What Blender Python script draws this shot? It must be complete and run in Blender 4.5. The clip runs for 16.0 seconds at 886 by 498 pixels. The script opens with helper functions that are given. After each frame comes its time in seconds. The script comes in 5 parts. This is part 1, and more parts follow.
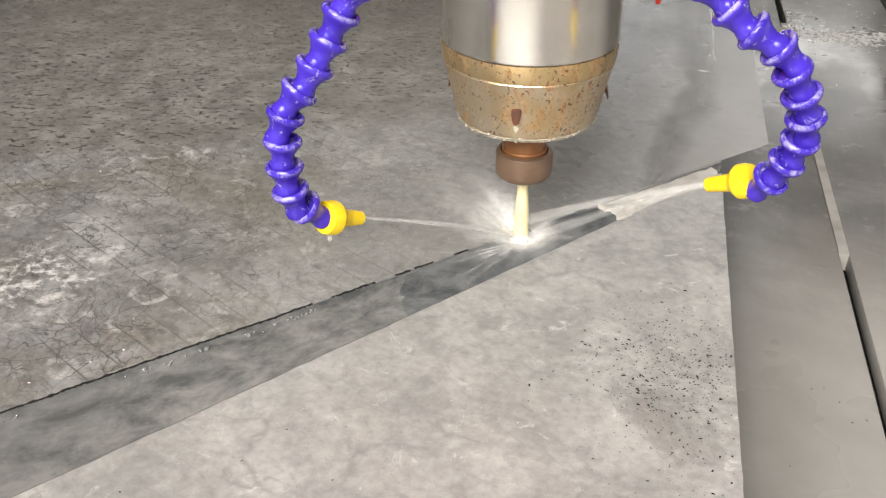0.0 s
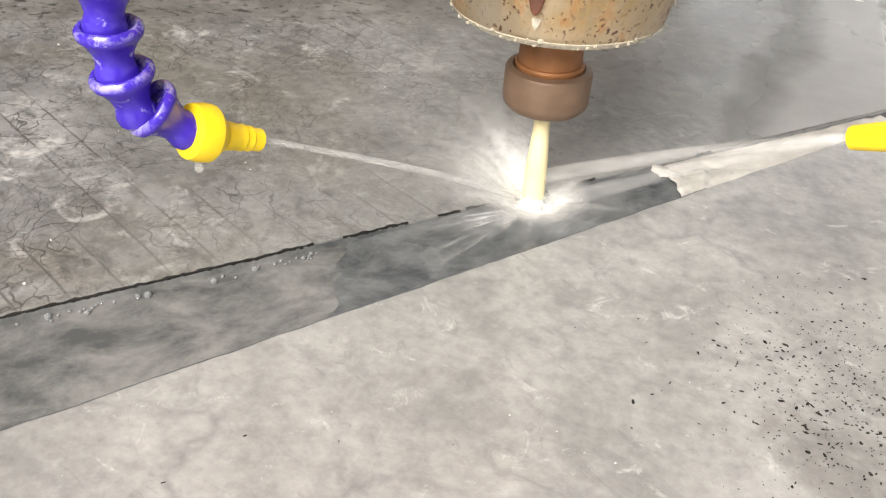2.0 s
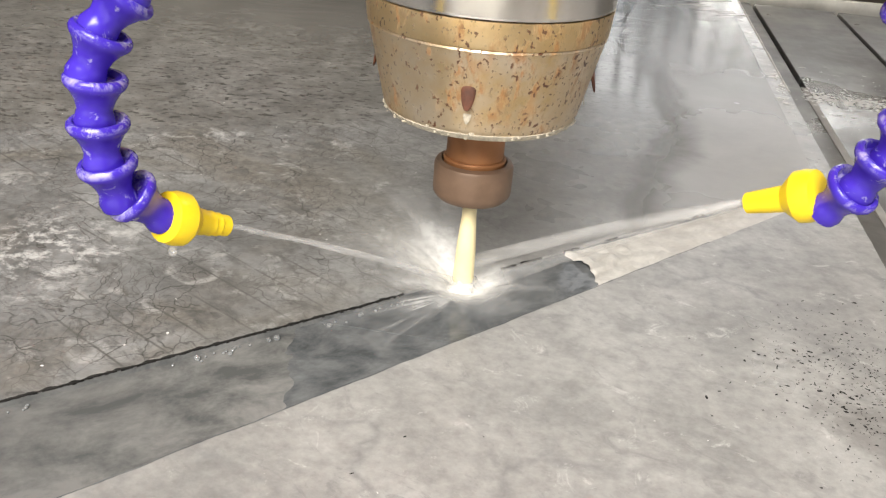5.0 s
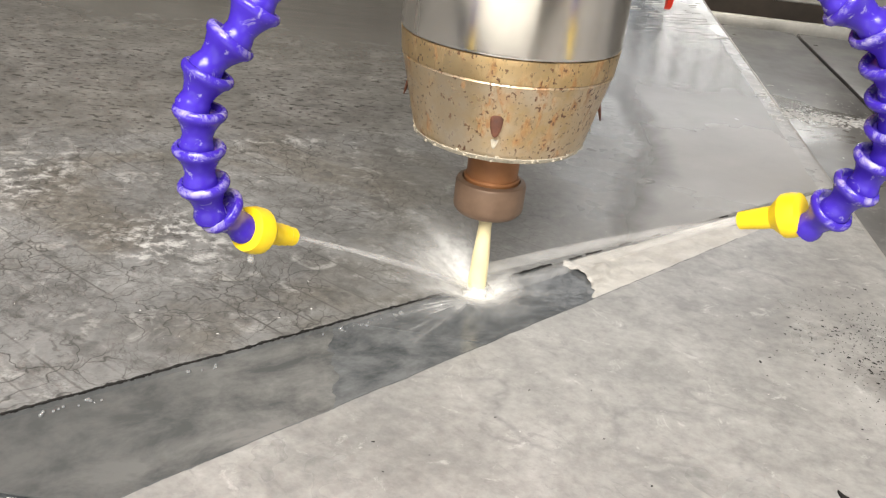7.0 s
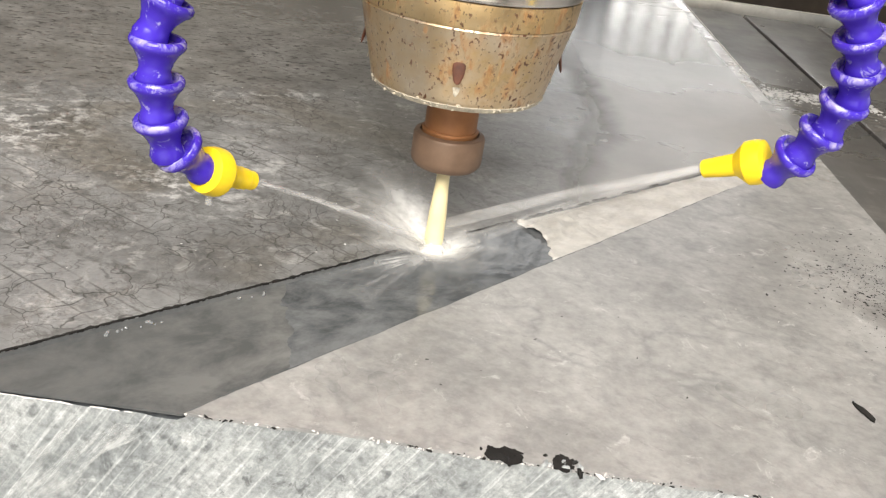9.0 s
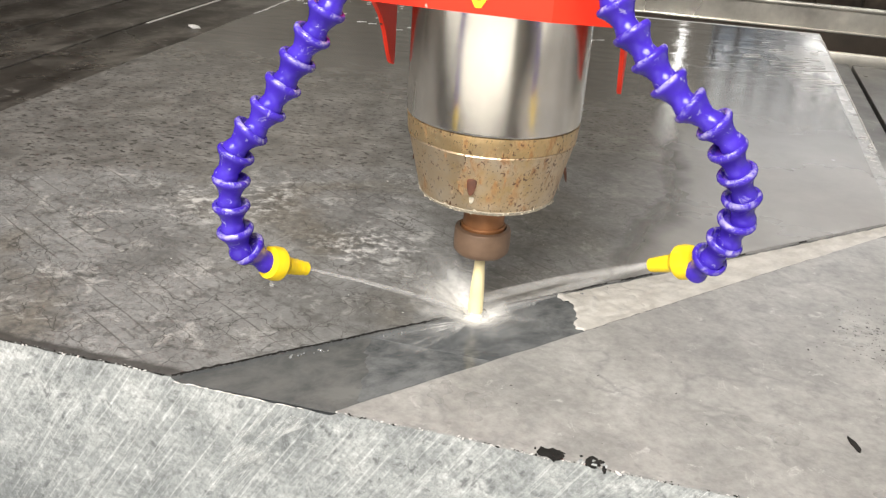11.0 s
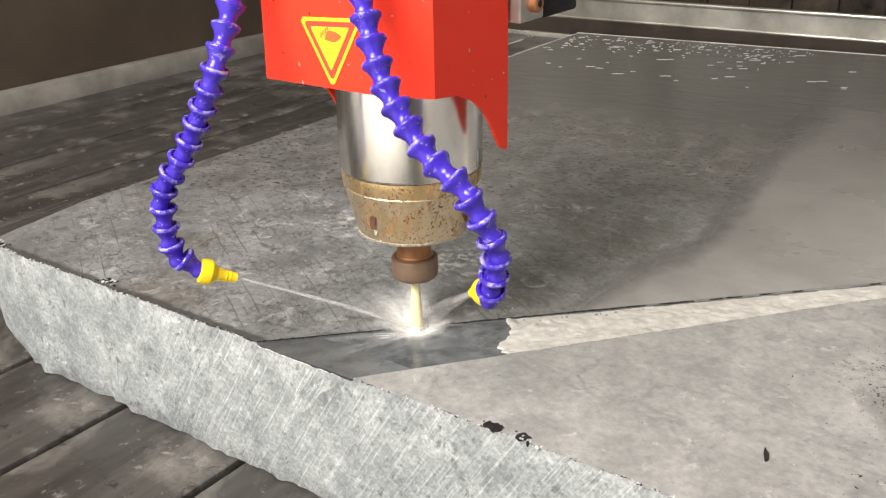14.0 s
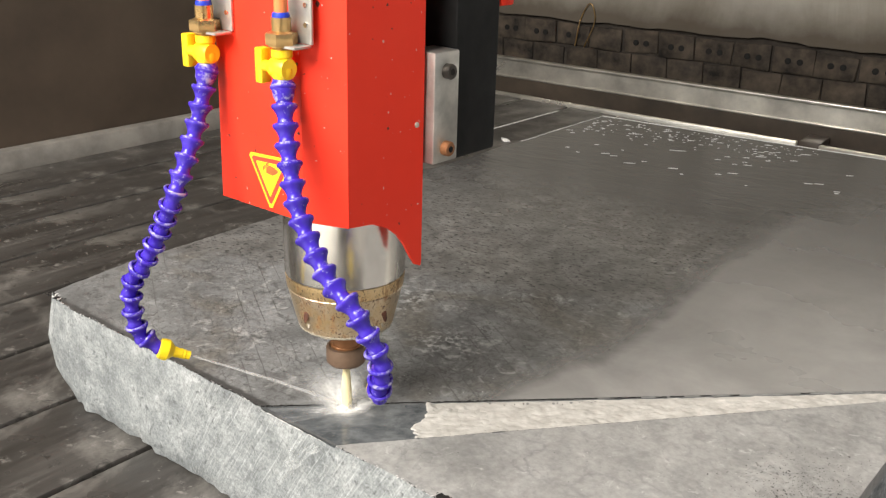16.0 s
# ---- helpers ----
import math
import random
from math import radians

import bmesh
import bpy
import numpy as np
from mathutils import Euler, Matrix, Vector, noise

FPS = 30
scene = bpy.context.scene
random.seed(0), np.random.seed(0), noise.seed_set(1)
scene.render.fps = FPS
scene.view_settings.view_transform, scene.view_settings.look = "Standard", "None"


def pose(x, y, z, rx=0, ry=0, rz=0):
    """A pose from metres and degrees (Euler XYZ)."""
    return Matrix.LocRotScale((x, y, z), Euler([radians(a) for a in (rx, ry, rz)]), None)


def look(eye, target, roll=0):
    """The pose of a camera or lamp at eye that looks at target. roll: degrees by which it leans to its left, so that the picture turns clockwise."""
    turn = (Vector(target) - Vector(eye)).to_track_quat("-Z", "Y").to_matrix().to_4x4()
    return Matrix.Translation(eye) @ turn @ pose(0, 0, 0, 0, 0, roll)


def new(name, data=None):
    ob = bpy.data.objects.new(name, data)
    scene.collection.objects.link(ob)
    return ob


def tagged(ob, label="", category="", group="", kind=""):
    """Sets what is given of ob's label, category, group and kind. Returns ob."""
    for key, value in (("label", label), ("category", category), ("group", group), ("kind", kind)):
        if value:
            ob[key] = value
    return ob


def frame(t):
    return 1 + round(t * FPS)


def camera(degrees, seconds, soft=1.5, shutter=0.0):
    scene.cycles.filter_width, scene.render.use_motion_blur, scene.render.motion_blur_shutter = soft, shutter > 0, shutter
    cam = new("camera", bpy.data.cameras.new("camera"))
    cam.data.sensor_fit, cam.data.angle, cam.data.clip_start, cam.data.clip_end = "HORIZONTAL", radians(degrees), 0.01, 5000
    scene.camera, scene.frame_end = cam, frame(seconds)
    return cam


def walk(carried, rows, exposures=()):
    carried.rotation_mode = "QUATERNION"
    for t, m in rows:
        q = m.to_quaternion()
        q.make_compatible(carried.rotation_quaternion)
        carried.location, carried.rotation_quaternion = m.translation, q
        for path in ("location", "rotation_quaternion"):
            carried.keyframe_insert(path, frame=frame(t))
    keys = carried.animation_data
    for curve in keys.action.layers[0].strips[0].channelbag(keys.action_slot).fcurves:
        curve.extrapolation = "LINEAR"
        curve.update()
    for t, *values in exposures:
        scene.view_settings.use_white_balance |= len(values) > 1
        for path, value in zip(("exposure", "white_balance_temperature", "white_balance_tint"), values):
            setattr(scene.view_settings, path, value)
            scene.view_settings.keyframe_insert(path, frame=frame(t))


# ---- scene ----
cam = camera(48.99, 16.0, soft=1.3)
PATH = [
    (0.0, 0.9153, -0.2642, 0.3892, 11.97, -31.64, 0.15),
    (0.5, 0.9177, -0.1668, 0.3422, 13.47, -32.00, 0.04),
    (1.0, 0.8931, -0.1291, 0.3023, 15.70, -32.96, -1.21),
    (1.5, 0.8798, -0.1071, 0.2777, 16.41, -33.63, -2.29),
    (2.0, 0.8647, -0.0933, 0.2595, 16.74, -33.84, -3.41),
    (2.5, 0.8645, -0.0843, 0.2395, 15.70, -31.91, -4.21),
    (3.0, 0.8487, -0.0961, 0.2252, 15.26, -30.04, -4.27),
    (3.5, 0.8456, -0.1041, 0.2294, 14.82, -28.83, -4.36),
    (4.0, 0.8336, -0.1144, 0.2307, 14.76, -27.87, -5.25),
    (4.5, 0.8148, -0.1561, 0.2403, 12.74, -26.23, -4.97),
    (5.0, 0.7894, -0.2020, 0.2571, 9.58, -25.82, -4.41),
    (5.2, 0.7863, -0.2246, 0.2672, 9.51, -25.44, -4.35),
    (7.3, 0.7072, -0.3043, 0.2797, 5.56, -24.83, -6.53),
    (7.5, 0.7104, -0.3007, 0.2798, 4.46, -24.63, -6.58),
    (8.0, 0.6946, -0.3113, 0.2825, 3.21, -24.75, -6.53),
    (8.5, 0.6750, -0.3318, 0.2724, 3.41, -25.05, -7.19),
    (9.0, 0.6589, -0.3440, 0.2572, 3.19, -25.47, -7.93),
    (9.5, 0.6353, -0.3572, 0.2579, 3.98, -25.92, -5.84),
    (9.7, 0.6313, -0.3684, 0.2678, 4.22, -25.83, -5.17),
    (11.8, 0.8229, -0.5669, 0.3762, 21.66, -23.15, -3.67),
    (12.0, 0.8347, -0.5753, 0.3780, 22.50, -23.12, -3.40),
    (12.5, 0.8884, -0.5859, 0.4093, 26.76, -22.95, -3.31),
    (13.0, 0.9386, -0.5878, 0.4378, 31.38, -22.71, -1.93),
    (13.5, 0.9961, -0.5539, 0.4157, 34.84, -22.36, -0.79),
    (14.0, 1.0518, -0.5382, 0.4197, 35.61, -22.72, 1.13),
    (14.5, 1.1132, -0.5405, 0.4294, 37.45, -22.71, 1.89),
    (15.0, 1.1672, -0.5535, 0.4605, 39.85, -22.11, 1.88),
    (15.5, 1.1732, -0.5618, 0.5070, 40.27, -21.39, 0.32),
    (16.0, 1.1813, -0.5946, 0.5360, 39.82, -20.62, -1.46),
]
EXPOSURES = ((0.0, 0.20), (1.0, 0.17), (2.0, 0.33), (4.0, 0.38), (5.0, 0.16), (7.5, 0.15), (9.0, 0.12), (12.0, 0.05), (14.0, 0.14), (15.0, 0.14), (16.0, 0.08))
walk(cam, [(t, pose(x, y, z, 90 + pitch, roll, yaw)) for t, x, y, z, yaw, pitch, roll in PATH], EXPOSURES)

# travel of the router head along the cut, from where it stands at 12.5 s
HEAD = (0.5868, 0.1265)
TRAVEL = [(0, 0.2524), (2.5, 0.2023), (5, 0.1524), (7.5, 0.1009), (9.5, 0.0611), (12, 0.0103), (14, -0.0296), (16, -0.0681)]
TABLE_Z = -0.150

# ---- light: daylight through the open front of the shed ----
world = bpy.data.worlds.new("daylight")
scene.world = world
world.use_nodes = True
wn = world.node_tree.nodes
sky = wn.new("ShaderNodeTexSky")
sky.sky_type, sky.sun_disc, sky.sun_elevation, sky.sun_rotation = "NISHITA", False, radians(79), radians(45)
wn["Background"].inputs["Strength"].default_value = 0.045
world.node_tree.links.new(sky.outputs[0], wn["Background"].inputs["Color"])


def area_lamp(name, eye, target, w, h, power, colour):
    data = bpy.data.lights.new(name, "AREA")
    data.shape, data.size, data.size_y, data.energy, data.color = "RECTANGLE", w, h, power, colour
    ob = new(name, data)
    ob.matrix_world = look(eye, target)
    return ob


# the sky seen through the open front
area_lamp("front_opening_light", (0.45, -2.0, 2.0), (0.50, 0.35, 0.03), 2.0, 1.35, 186, (1.0, 0.95, 0.88))
# daylight through the low window and the slit in the back wall
area_lamp("window_light", (1.25, 2.89, 0.84), (1.05, 0.0, 0.84), 1.0, 1.0, 5.4, (1.0, 0.97, 0.92))
area_lamp("yard_light", (1.424, 2.88, 0.22), (1.22, 0.0, 0.20), 0.62, 0.18, 3.0, (1.0, 0.97, 0.92))
area_lamp("slit_light", (0.70, 2.83, 0.455), (0.52, 0.0, 0.40), 0.10, 0.50, 1.0, (1.0, 0.97, 0.92))
sun_data = bpy.data.lights.new("sun", "SUN")
sun_data.energy, sun_data.angle, sun_data.color = 5.0, radians(0.5), (1.0, 0.95, 0.86)
sun = new("sun", sun_data)
sun.matrix_world = look((1.5, 1.5, 12), (0.0, 0.0, 0.0))


# ---- materials ----
def material(name):
    m = bpy.data.materials.new(name)
    m.use_nodes = True
    nt = m.node_tree
    return m, nt, nt.nodes["Principled BSDF"]


def node(nt, kind, **values):
    n = nt.nodes.new(kind)
    for key, value in values.items():
        n.inputs[key.replace("_", " ")].default_value = value
    return n


def place(nt, scale=(1, 1, 1), turn=(0, 0, 0)):
    tc = nt.nodes.new("ShaderNodeTexCoord")
    mp = nt.nodes.new("ShaderNodeMapping")
    mp.vector_type = "TEXTURE"
    mp.inputs["Scale"].default_value = [1 / a for a in scale]
    mp.inputs["Rotation"].default_value = [radians(a) for a in turn]
    nt.links.new(tc.outputs["Object"], mp.inputs[0])
    return mp.outputs[0]


def noisy(nt, vec, scale, detail=5, rough=0.6, distort=0.0):
    n = node(nt, "ShaderNodeTexNoise", Scale=scale, Detail=detail, Roughness=rough, Distortion=distort)
    nt.links.new(vec, n.inputs["Vector"])
    return n.outputs["Fac"]


def ramp(nt, fac, *stops):
    r = nt.nodes.new("ShaderNodeValToRGB")
    el = r.color_ramp.elements
    while len(el) < len(stops):
        el.new(0.5)
    for e, (at, col) in zip(el, stops):
        e.position = at
        e.color = (*col, 1) if isinstance(col, tuple) else (col, col, col, 1)
    nt.links.new(fac, r.inputs[0])
    return r.outputs[0]


def mixed(nt, fac, a, b, how="MIX"):
    m = nt.nodes.new("ShaderNodeMix")
    m.data_type, m.blend_type = "RGBA", how
    for sock, val in ((m.inputs[0], fac), (m.inputs[6], a), (m.inputs[7], b)):
        if isinstance(val, bpy.types.NodeSocket):
            nt.links.new(val, sock)
        elif isinstance(val, tuple):
            sock.default_value = (*val, 1)
        elif sock is m.inputs[0] or sock == m.inputs[0]:
            sock.default_value = val
        else:
            sock.default_value = (val, val, val, 1)
    return m.outputs[2]


def sums(nt, op, a, b, clamp=False):
    m = nt.nodes.new("ShaderNodeMath")
    m.operation, m.use_clamp = op, clamp
    for sock, val in ((m.inputs[0], a), (m.inputs[1], b)):
        if isinstance(val, bpy.types.NodeSocket):
            nt.links.new(val, sock)
        else:
            sock.default_value = val
    return m.outputs[0]


def bump(nt, bsdf, height, strength, distance=0.002):
    b = node(nt, "ShaderNodeBump", Strength=strength, Distance=distance)
    nt.links.new(height, b.inputs["Height"])
    nt.links.new(b.outputs[0], bsdf.inputs["Normal"])
    return b


def xyz(nt, vec):
    s = nt.nodes.new("ShaderNodeSeparateXYZ")
    nt.links.new(vec, s.inputs[0])
    return s.outputs


def simple(name, col, rough=0.5, metal=0.0, vary=0.25, scale=40, bumpy=0.1, spec=0.5):
    m, nt, b = material(name)
    v = place(nt)
    n = noisy(nt, v, scale)
    dark = tuple(c * (1 - vary) for c in col)
    lite = tuple(min(1, c * (1 + vary)) for c in col)
    nt.links.new(ramp(nt, n, (0.3, dark), (0.7, lite)), b.inputs["Base Color"])
    nt.links.new(ramp(nt, noisy(nt, v, scale * 0.3), (0.3, max(0, rough - 0.12)), (0.7, min(1, rough + 0.12))), b.inputs["Roughness"])
    b.inputs["Metallic"].default_value = metal
    b.inputs["Specular IOR Level"].default_value = spec
    if bumpy:
        bump(nt, b, noisy(nt, v, scale * 4), bumpy, 0.0006)
    return m


def slab_top_material():
    m, nt, b = material("wet_grey_stone")
    v = place(nt)
    x, y, z = xyz(nt, v)
    # which side of the cut: 0 on the bare side, 1 on the side with dried slurry
    side = ramp(nt, sums(nt, "ADD", sums(nt, "SUBTRACT", x, y), -0.30), (0.14, 0.0), (0.20, 1.0))
    mott = noisy(nt, v, 9, 8, 0.65, 0.6)
    spread = noisy(nt, v, 7, 6, 0.62, 0.5)
    wash = ramp(nt, sums(nt, "ADD", sums(nt, "MULTIPLY", x, 0.8), sums(nt, "MULTIPLY", spread, 0.16)), (0.77, 0.0), (0.84, 1.0))
    thin = sums(nt, "MULTIPLY", ramp(nt, sums(nt, "ADD", sums(nt, "MULTIPLY", x, 0.8), sums(nt, "MULTIPLY", spread, 0.2)), (0.58, 0.0), (0.72, 0.6)), ramp(nt, y, (0.50, 1.0), (0.80, 0.45)))
    side = sums(nt, "MAXIMUM", side, sums(nt, "MAXIMUM", wash, thin))
    fine = noisy(nt, v, 120, 6, 0.7)
    stretch = place(nt, (40, 66, 50), (0, 0, -31.5))
    flake = noisy(nt, stretch, 1.0, 6, 0.62, 0.4)
    bare = ramp(nt, mott, (0.30, (0.115, 0.115, 0.112)), (0.46, (0.185, 0.186, 0.184)), (0.58, (0.245, 0.247, 0.245)), (0.74, (0.335, 0.338, 0.336)))
    bare = mixed(nt, ramp(nt, noisy(nt, v, 5.5, 5, 0.6, 0.4), (0.50, 0.0), (0.60, 0.75)), bare, ramp(nt, fine, (0.3, (0.115, 0.105, 0.088)), (0.7, (0.185, 0.172, 0.148))))
    bare = mixed(nt, ramp(nt, flake, (0.36, 0.7), (0.46, 0.0)), bare, (0.10, 0.10, 0.097))
    bare = mixed(nt, ramp(nt, noisy(nt, v, 62, 6, 0.72, 1.5), (0.36, 0.7), (0.45, 0.0)), bare, (0.085, 0.083, 0.08))
    bare = mixed(nt, ramp(nt, noisy(nt, v, 30, 5, 0.6, 1.2), (0.58, 0.0), (0.68, 0.6)), bare, (0.42, 0.415, 0.40))
    # veins and hairline cracks
    warp = nt.nodes.new("ShaderNodeMix")
    warp.data_type = "VECTOR"
    warp.inputs[0].default_value = 0.09
    wn_ = node(nt, "ShaderNodeTexNoise", Scale=14.0, Detail=4.0)
    nt.links.new(v, wn_.inputs["Vector"])
    nt.links.new(v, warp.inputs[4])
    nt.links.new(wn_.outputs["Color"], warp.inputs[5])
    vor = node(nt, "ShaderNodeTexVoronoi", Scale=46.0)
    vor.feature = "DISTANCE_TO_EDGE"
    nt.links.new(warp.outputs[1], vor.inputs["Vector"])
    crack = ramp(nt, vor.outputs["Distance"], (0.0, 1.0), (0.024, 0.0))
    crack = sums(nt, "MULTIPLY", crack, ramp(nt, noisy(nt, v, 20, 4, 0.6), (0.40, 0.0), (0.52, 0.85)))
    bare = mixed(nt, crack, bare, (0.036, 0.034, 0.032))
    vor2 = node(nt, "ShaderNodeTexVoronoi", Scale=95.0)
    vor2.feature = "DISTANCE_TO_EDGE"
    nt.links.new(warp.outputs[1], vor2.inputs["Vector"])
    hair = sums(nt, "MULTIPLY", ramp(nt, vor2.outputs["Distance"], (0.0, 1.0), (0.034, 0.0)), ramp(nt, noisy(nt, v, 15, 4, 0.6), (0.46, 0.0), (0.58, 0.7)))
    bare = mixed(nt, hair, bare, (0.07, 0.064, 0.058))
    for scale, thin, gate in ((34, 0.018, 6), (70, 0.024, 11)):
        off = sums(nt, "ABSOLUTE", sums(nt, "SUBTRACT", noisy(nt, v, scale, 4, 0.62, 0.9), 0.5), 0.0)
        flaw = sums(nt, "MULTIPLY", ramp(nt, off, (0.0, 1.0), (thin, 0.0)), ramp(nt, noisy(nt, v, gate * 2.1, 5, 0.65), (0.45, 0.0), (0.57, 0.4)))
        bare = mixed(nt, flaw, bare, (0.05, 0.046, 0.042))
    # straight saw lines on the bare side
    wave = node(nt, "ShaderNodeTexWave", Scale=14.5, Distortion=0.5, Detail=2.0)
    wave.bands_direction = "Y"
    nt.links.new(place(nt, (1, 1, 1), (0, 0, -31.5)), wave.inputs["Vector"])
    saw = sums(nt, "MULTIPLY", ramp(nt, wave.outputs["Fac"], (0.985, 0.0), (0.998, 1.0)), ramp(nt, noisy(nt, v, 9, 3), (0.46, 0.0), (0.58, 0.75)))
    bare = mixed(nt, saw, bare, (0.075, 0.072, 0.068))
    # pale dried patches
    bare = mixed(nt, ramp(nt, noisy(nt, v, 22, 9, 0.76, 0.25), (0.58, 0.0), (0.68, 0.7)), bare, (0.48, 0.48, 0.47))
    for sx, sy, k in ((0.50, 0.25, 17.0), (0.34, 0.30, 13.0), (0.40, 0.73, 20.0)):
        dx = sums(nt, "POWER", sums(nt, "MULTIPLY", sums(nt, "SUBTRACT", x, sx), k), 2.0)
        dy = sums(nt, "POWER", sums(nt, "MULTIPLY", sums(nt, "SUBTRACT", y, sy), k), 2.0)
        near = ramp(nt, sums(nt, "ADD", dx, dy), (0.1, 1.0), (1.0, 0.0))
        chalk = sums(nt, "MULTIPLY", near, ramp(nt, noisy(nt, v, 60, 9, 0.76, 0.25), (0.50, 0.0), (0.60, 0.8)))
        bare = mixed(nt, chalk, bare, (0.56, 0.56, 0.55))
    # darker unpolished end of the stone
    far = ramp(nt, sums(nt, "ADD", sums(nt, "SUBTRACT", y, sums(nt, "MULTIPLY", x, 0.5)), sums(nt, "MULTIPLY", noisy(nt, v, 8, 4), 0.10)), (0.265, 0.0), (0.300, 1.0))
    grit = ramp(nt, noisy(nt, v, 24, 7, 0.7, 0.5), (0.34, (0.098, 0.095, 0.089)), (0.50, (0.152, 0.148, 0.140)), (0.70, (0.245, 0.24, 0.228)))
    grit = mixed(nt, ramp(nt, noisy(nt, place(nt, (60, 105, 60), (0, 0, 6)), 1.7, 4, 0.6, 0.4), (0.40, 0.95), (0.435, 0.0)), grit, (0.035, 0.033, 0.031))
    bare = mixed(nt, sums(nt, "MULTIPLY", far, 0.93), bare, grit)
    # then darkened further with y, towards the back edge
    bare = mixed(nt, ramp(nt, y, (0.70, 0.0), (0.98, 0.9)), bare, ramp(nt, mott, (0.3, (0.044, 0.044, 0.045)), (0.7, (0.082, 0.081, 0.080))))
    # slurry side
    soft = noisy(nt, place(nt, (1, 1.25, 1), (0, 0, -25)), 15, 8, 0.66, 0.4)
    slurry = ramp(nt, soft, (0.30, (0.225, 0.224, 0.217)), (0.52, (0.315, 0.310, 0.299)), (0.72, (0.395, 0.389, 0.377)))
    slurry = mixed(nt, ramp(nt, noisy(nt, v, 45, 6, 0.7), (0.58, 0.0), (0.68, 0.35)), slurry, (0.19, 0.19, 0.19))
    vor3 = node(nt, "ShaderNodeTexVoronoi", Scale=21.0)
    vor3.feature = "DISTANCE_TO_EDGE"
    nt.links.new(warp.outputs[1], vor3.inputs["Vector"])
    vein = sums(nt, "MULTIPLY", ramp(nt, vor3.outputs["Distance"], (0.0, 1.0), (0.09, 0.0)), ramp(nt, noisy(nt, v, 13, 5, 0.65), (0.48, 0.0), (0.60, 0.5)))
    slurry = mixed(nt, vein, slurry, (0.17, 0.172, 0.172))
    slurry = mixed(nt, ramp(nt, noisy(nt, v, 58, 7, 0.75, 0.8), (0.60, 0.0), (0.68, 0.7)), slurry, (0.53, 0.525, 0.51))
    wisp = noisy(nt, place(nt, (1, 2.2, 1), (0, 0, -35)), 30, 8, 0.75, 1.4)
    slurry = mixed(nt, ramp(nt, wisp, (0.36, 0.5), (0.44, 0.0)), slurry, (0.20, 0.20, 0.197))
    # scoured darker patch by the edge
    px = sums(nt, "POWER", sums(nt, "MULTIPLY", sums(nt, "SUBTRACT", x, 0.960), 11.5), 2.0)
    py = sums(nt, "POWER", sums(nt, "MULTIPLY", sums(nt, "SUBTRACT", y, 0.225), 8.5), 2.0)
    patch = ramp(nt, sums(nt, "ADD", sums(nt, "ADD", px, py), sums(nt, "MULTIPLY", noisy(nt, v, 16, 7, 0.68, 0.4), 1.6)), (0.80, 1.0), (1.0, 0.0))
    slurry = mixed(nt, sums(nt, "MULTIPLY", patch, 0.6), slurry, (0.165, 0.157, 0.149))
    worn = ramp(nt, sums(nt, "ADD", y, sums(nt, "MULTIPLY", noisy(nt, v, 35, 4), 0.012)), (0.0125, 0.85), (0.0165, 0.0))
    bare = mixed(nt, worn, bare, (0.048, 0.046, 0.044))
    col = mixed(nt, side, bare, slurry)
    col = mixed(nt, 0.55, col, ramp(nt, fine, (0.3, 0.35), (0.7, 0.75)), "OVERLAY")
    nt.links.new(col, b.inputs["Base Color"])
    wet = noisy(nt, v, 7, 4, 0.6)
    rough = mixed(nt, side, ramp(nt, wet, (0.35, 0.28), (0.65, 0.55)), ramp(nt, wet, (0.35, 0.24), (0.65, 0.38)))
    # standing water on the far end
    film = ramp(nt, sums(nt, "ADD", y, sums(nt, "MULTIPLY", x, 0.25)), (0.72, 0.0), (0.95, 1.0))
    film = sums(nt, "MULTIPLY", film, ramp(nt, x, (0.84, 1.0), (0.93, 0.15)))
    rough = mixed(nt, film, rough, 0.10)
    nt.links.new(rough, b.inputs["Roughness"])
    b1 = node(nt, "ShaderNodeBump", Strength=0.22, Distance=0.0006)
    nt.links.new(mixed(nt, sums(nt, "MAXIMUM", film, sums(nt, "MULTIPLY", far, 0.8)), mixed(nt, 0.5, flake, fine), 0.5), b1.inputs["Height"])
    b2 = node(nt, "ShaderNodeBump", Strength=0.7, Distance=0.005)
    rip = noisy(nt, place(nt, (14, 34, 1), (0, 0, 8)), 1.0, 4, 0.55, 0.6)
    nt.links.new(sums(nt, "MULTIPLY", rip, ramp(nt, y, (0.75, 0.0), (1.1, 0.35))), b2.inputs["Height"])
    nt.links.new(b1.outputs[0], b2.inputs["Normal"])
    nt.links.new(b2.outputs[0], b.inputs["Normal"])
    return m


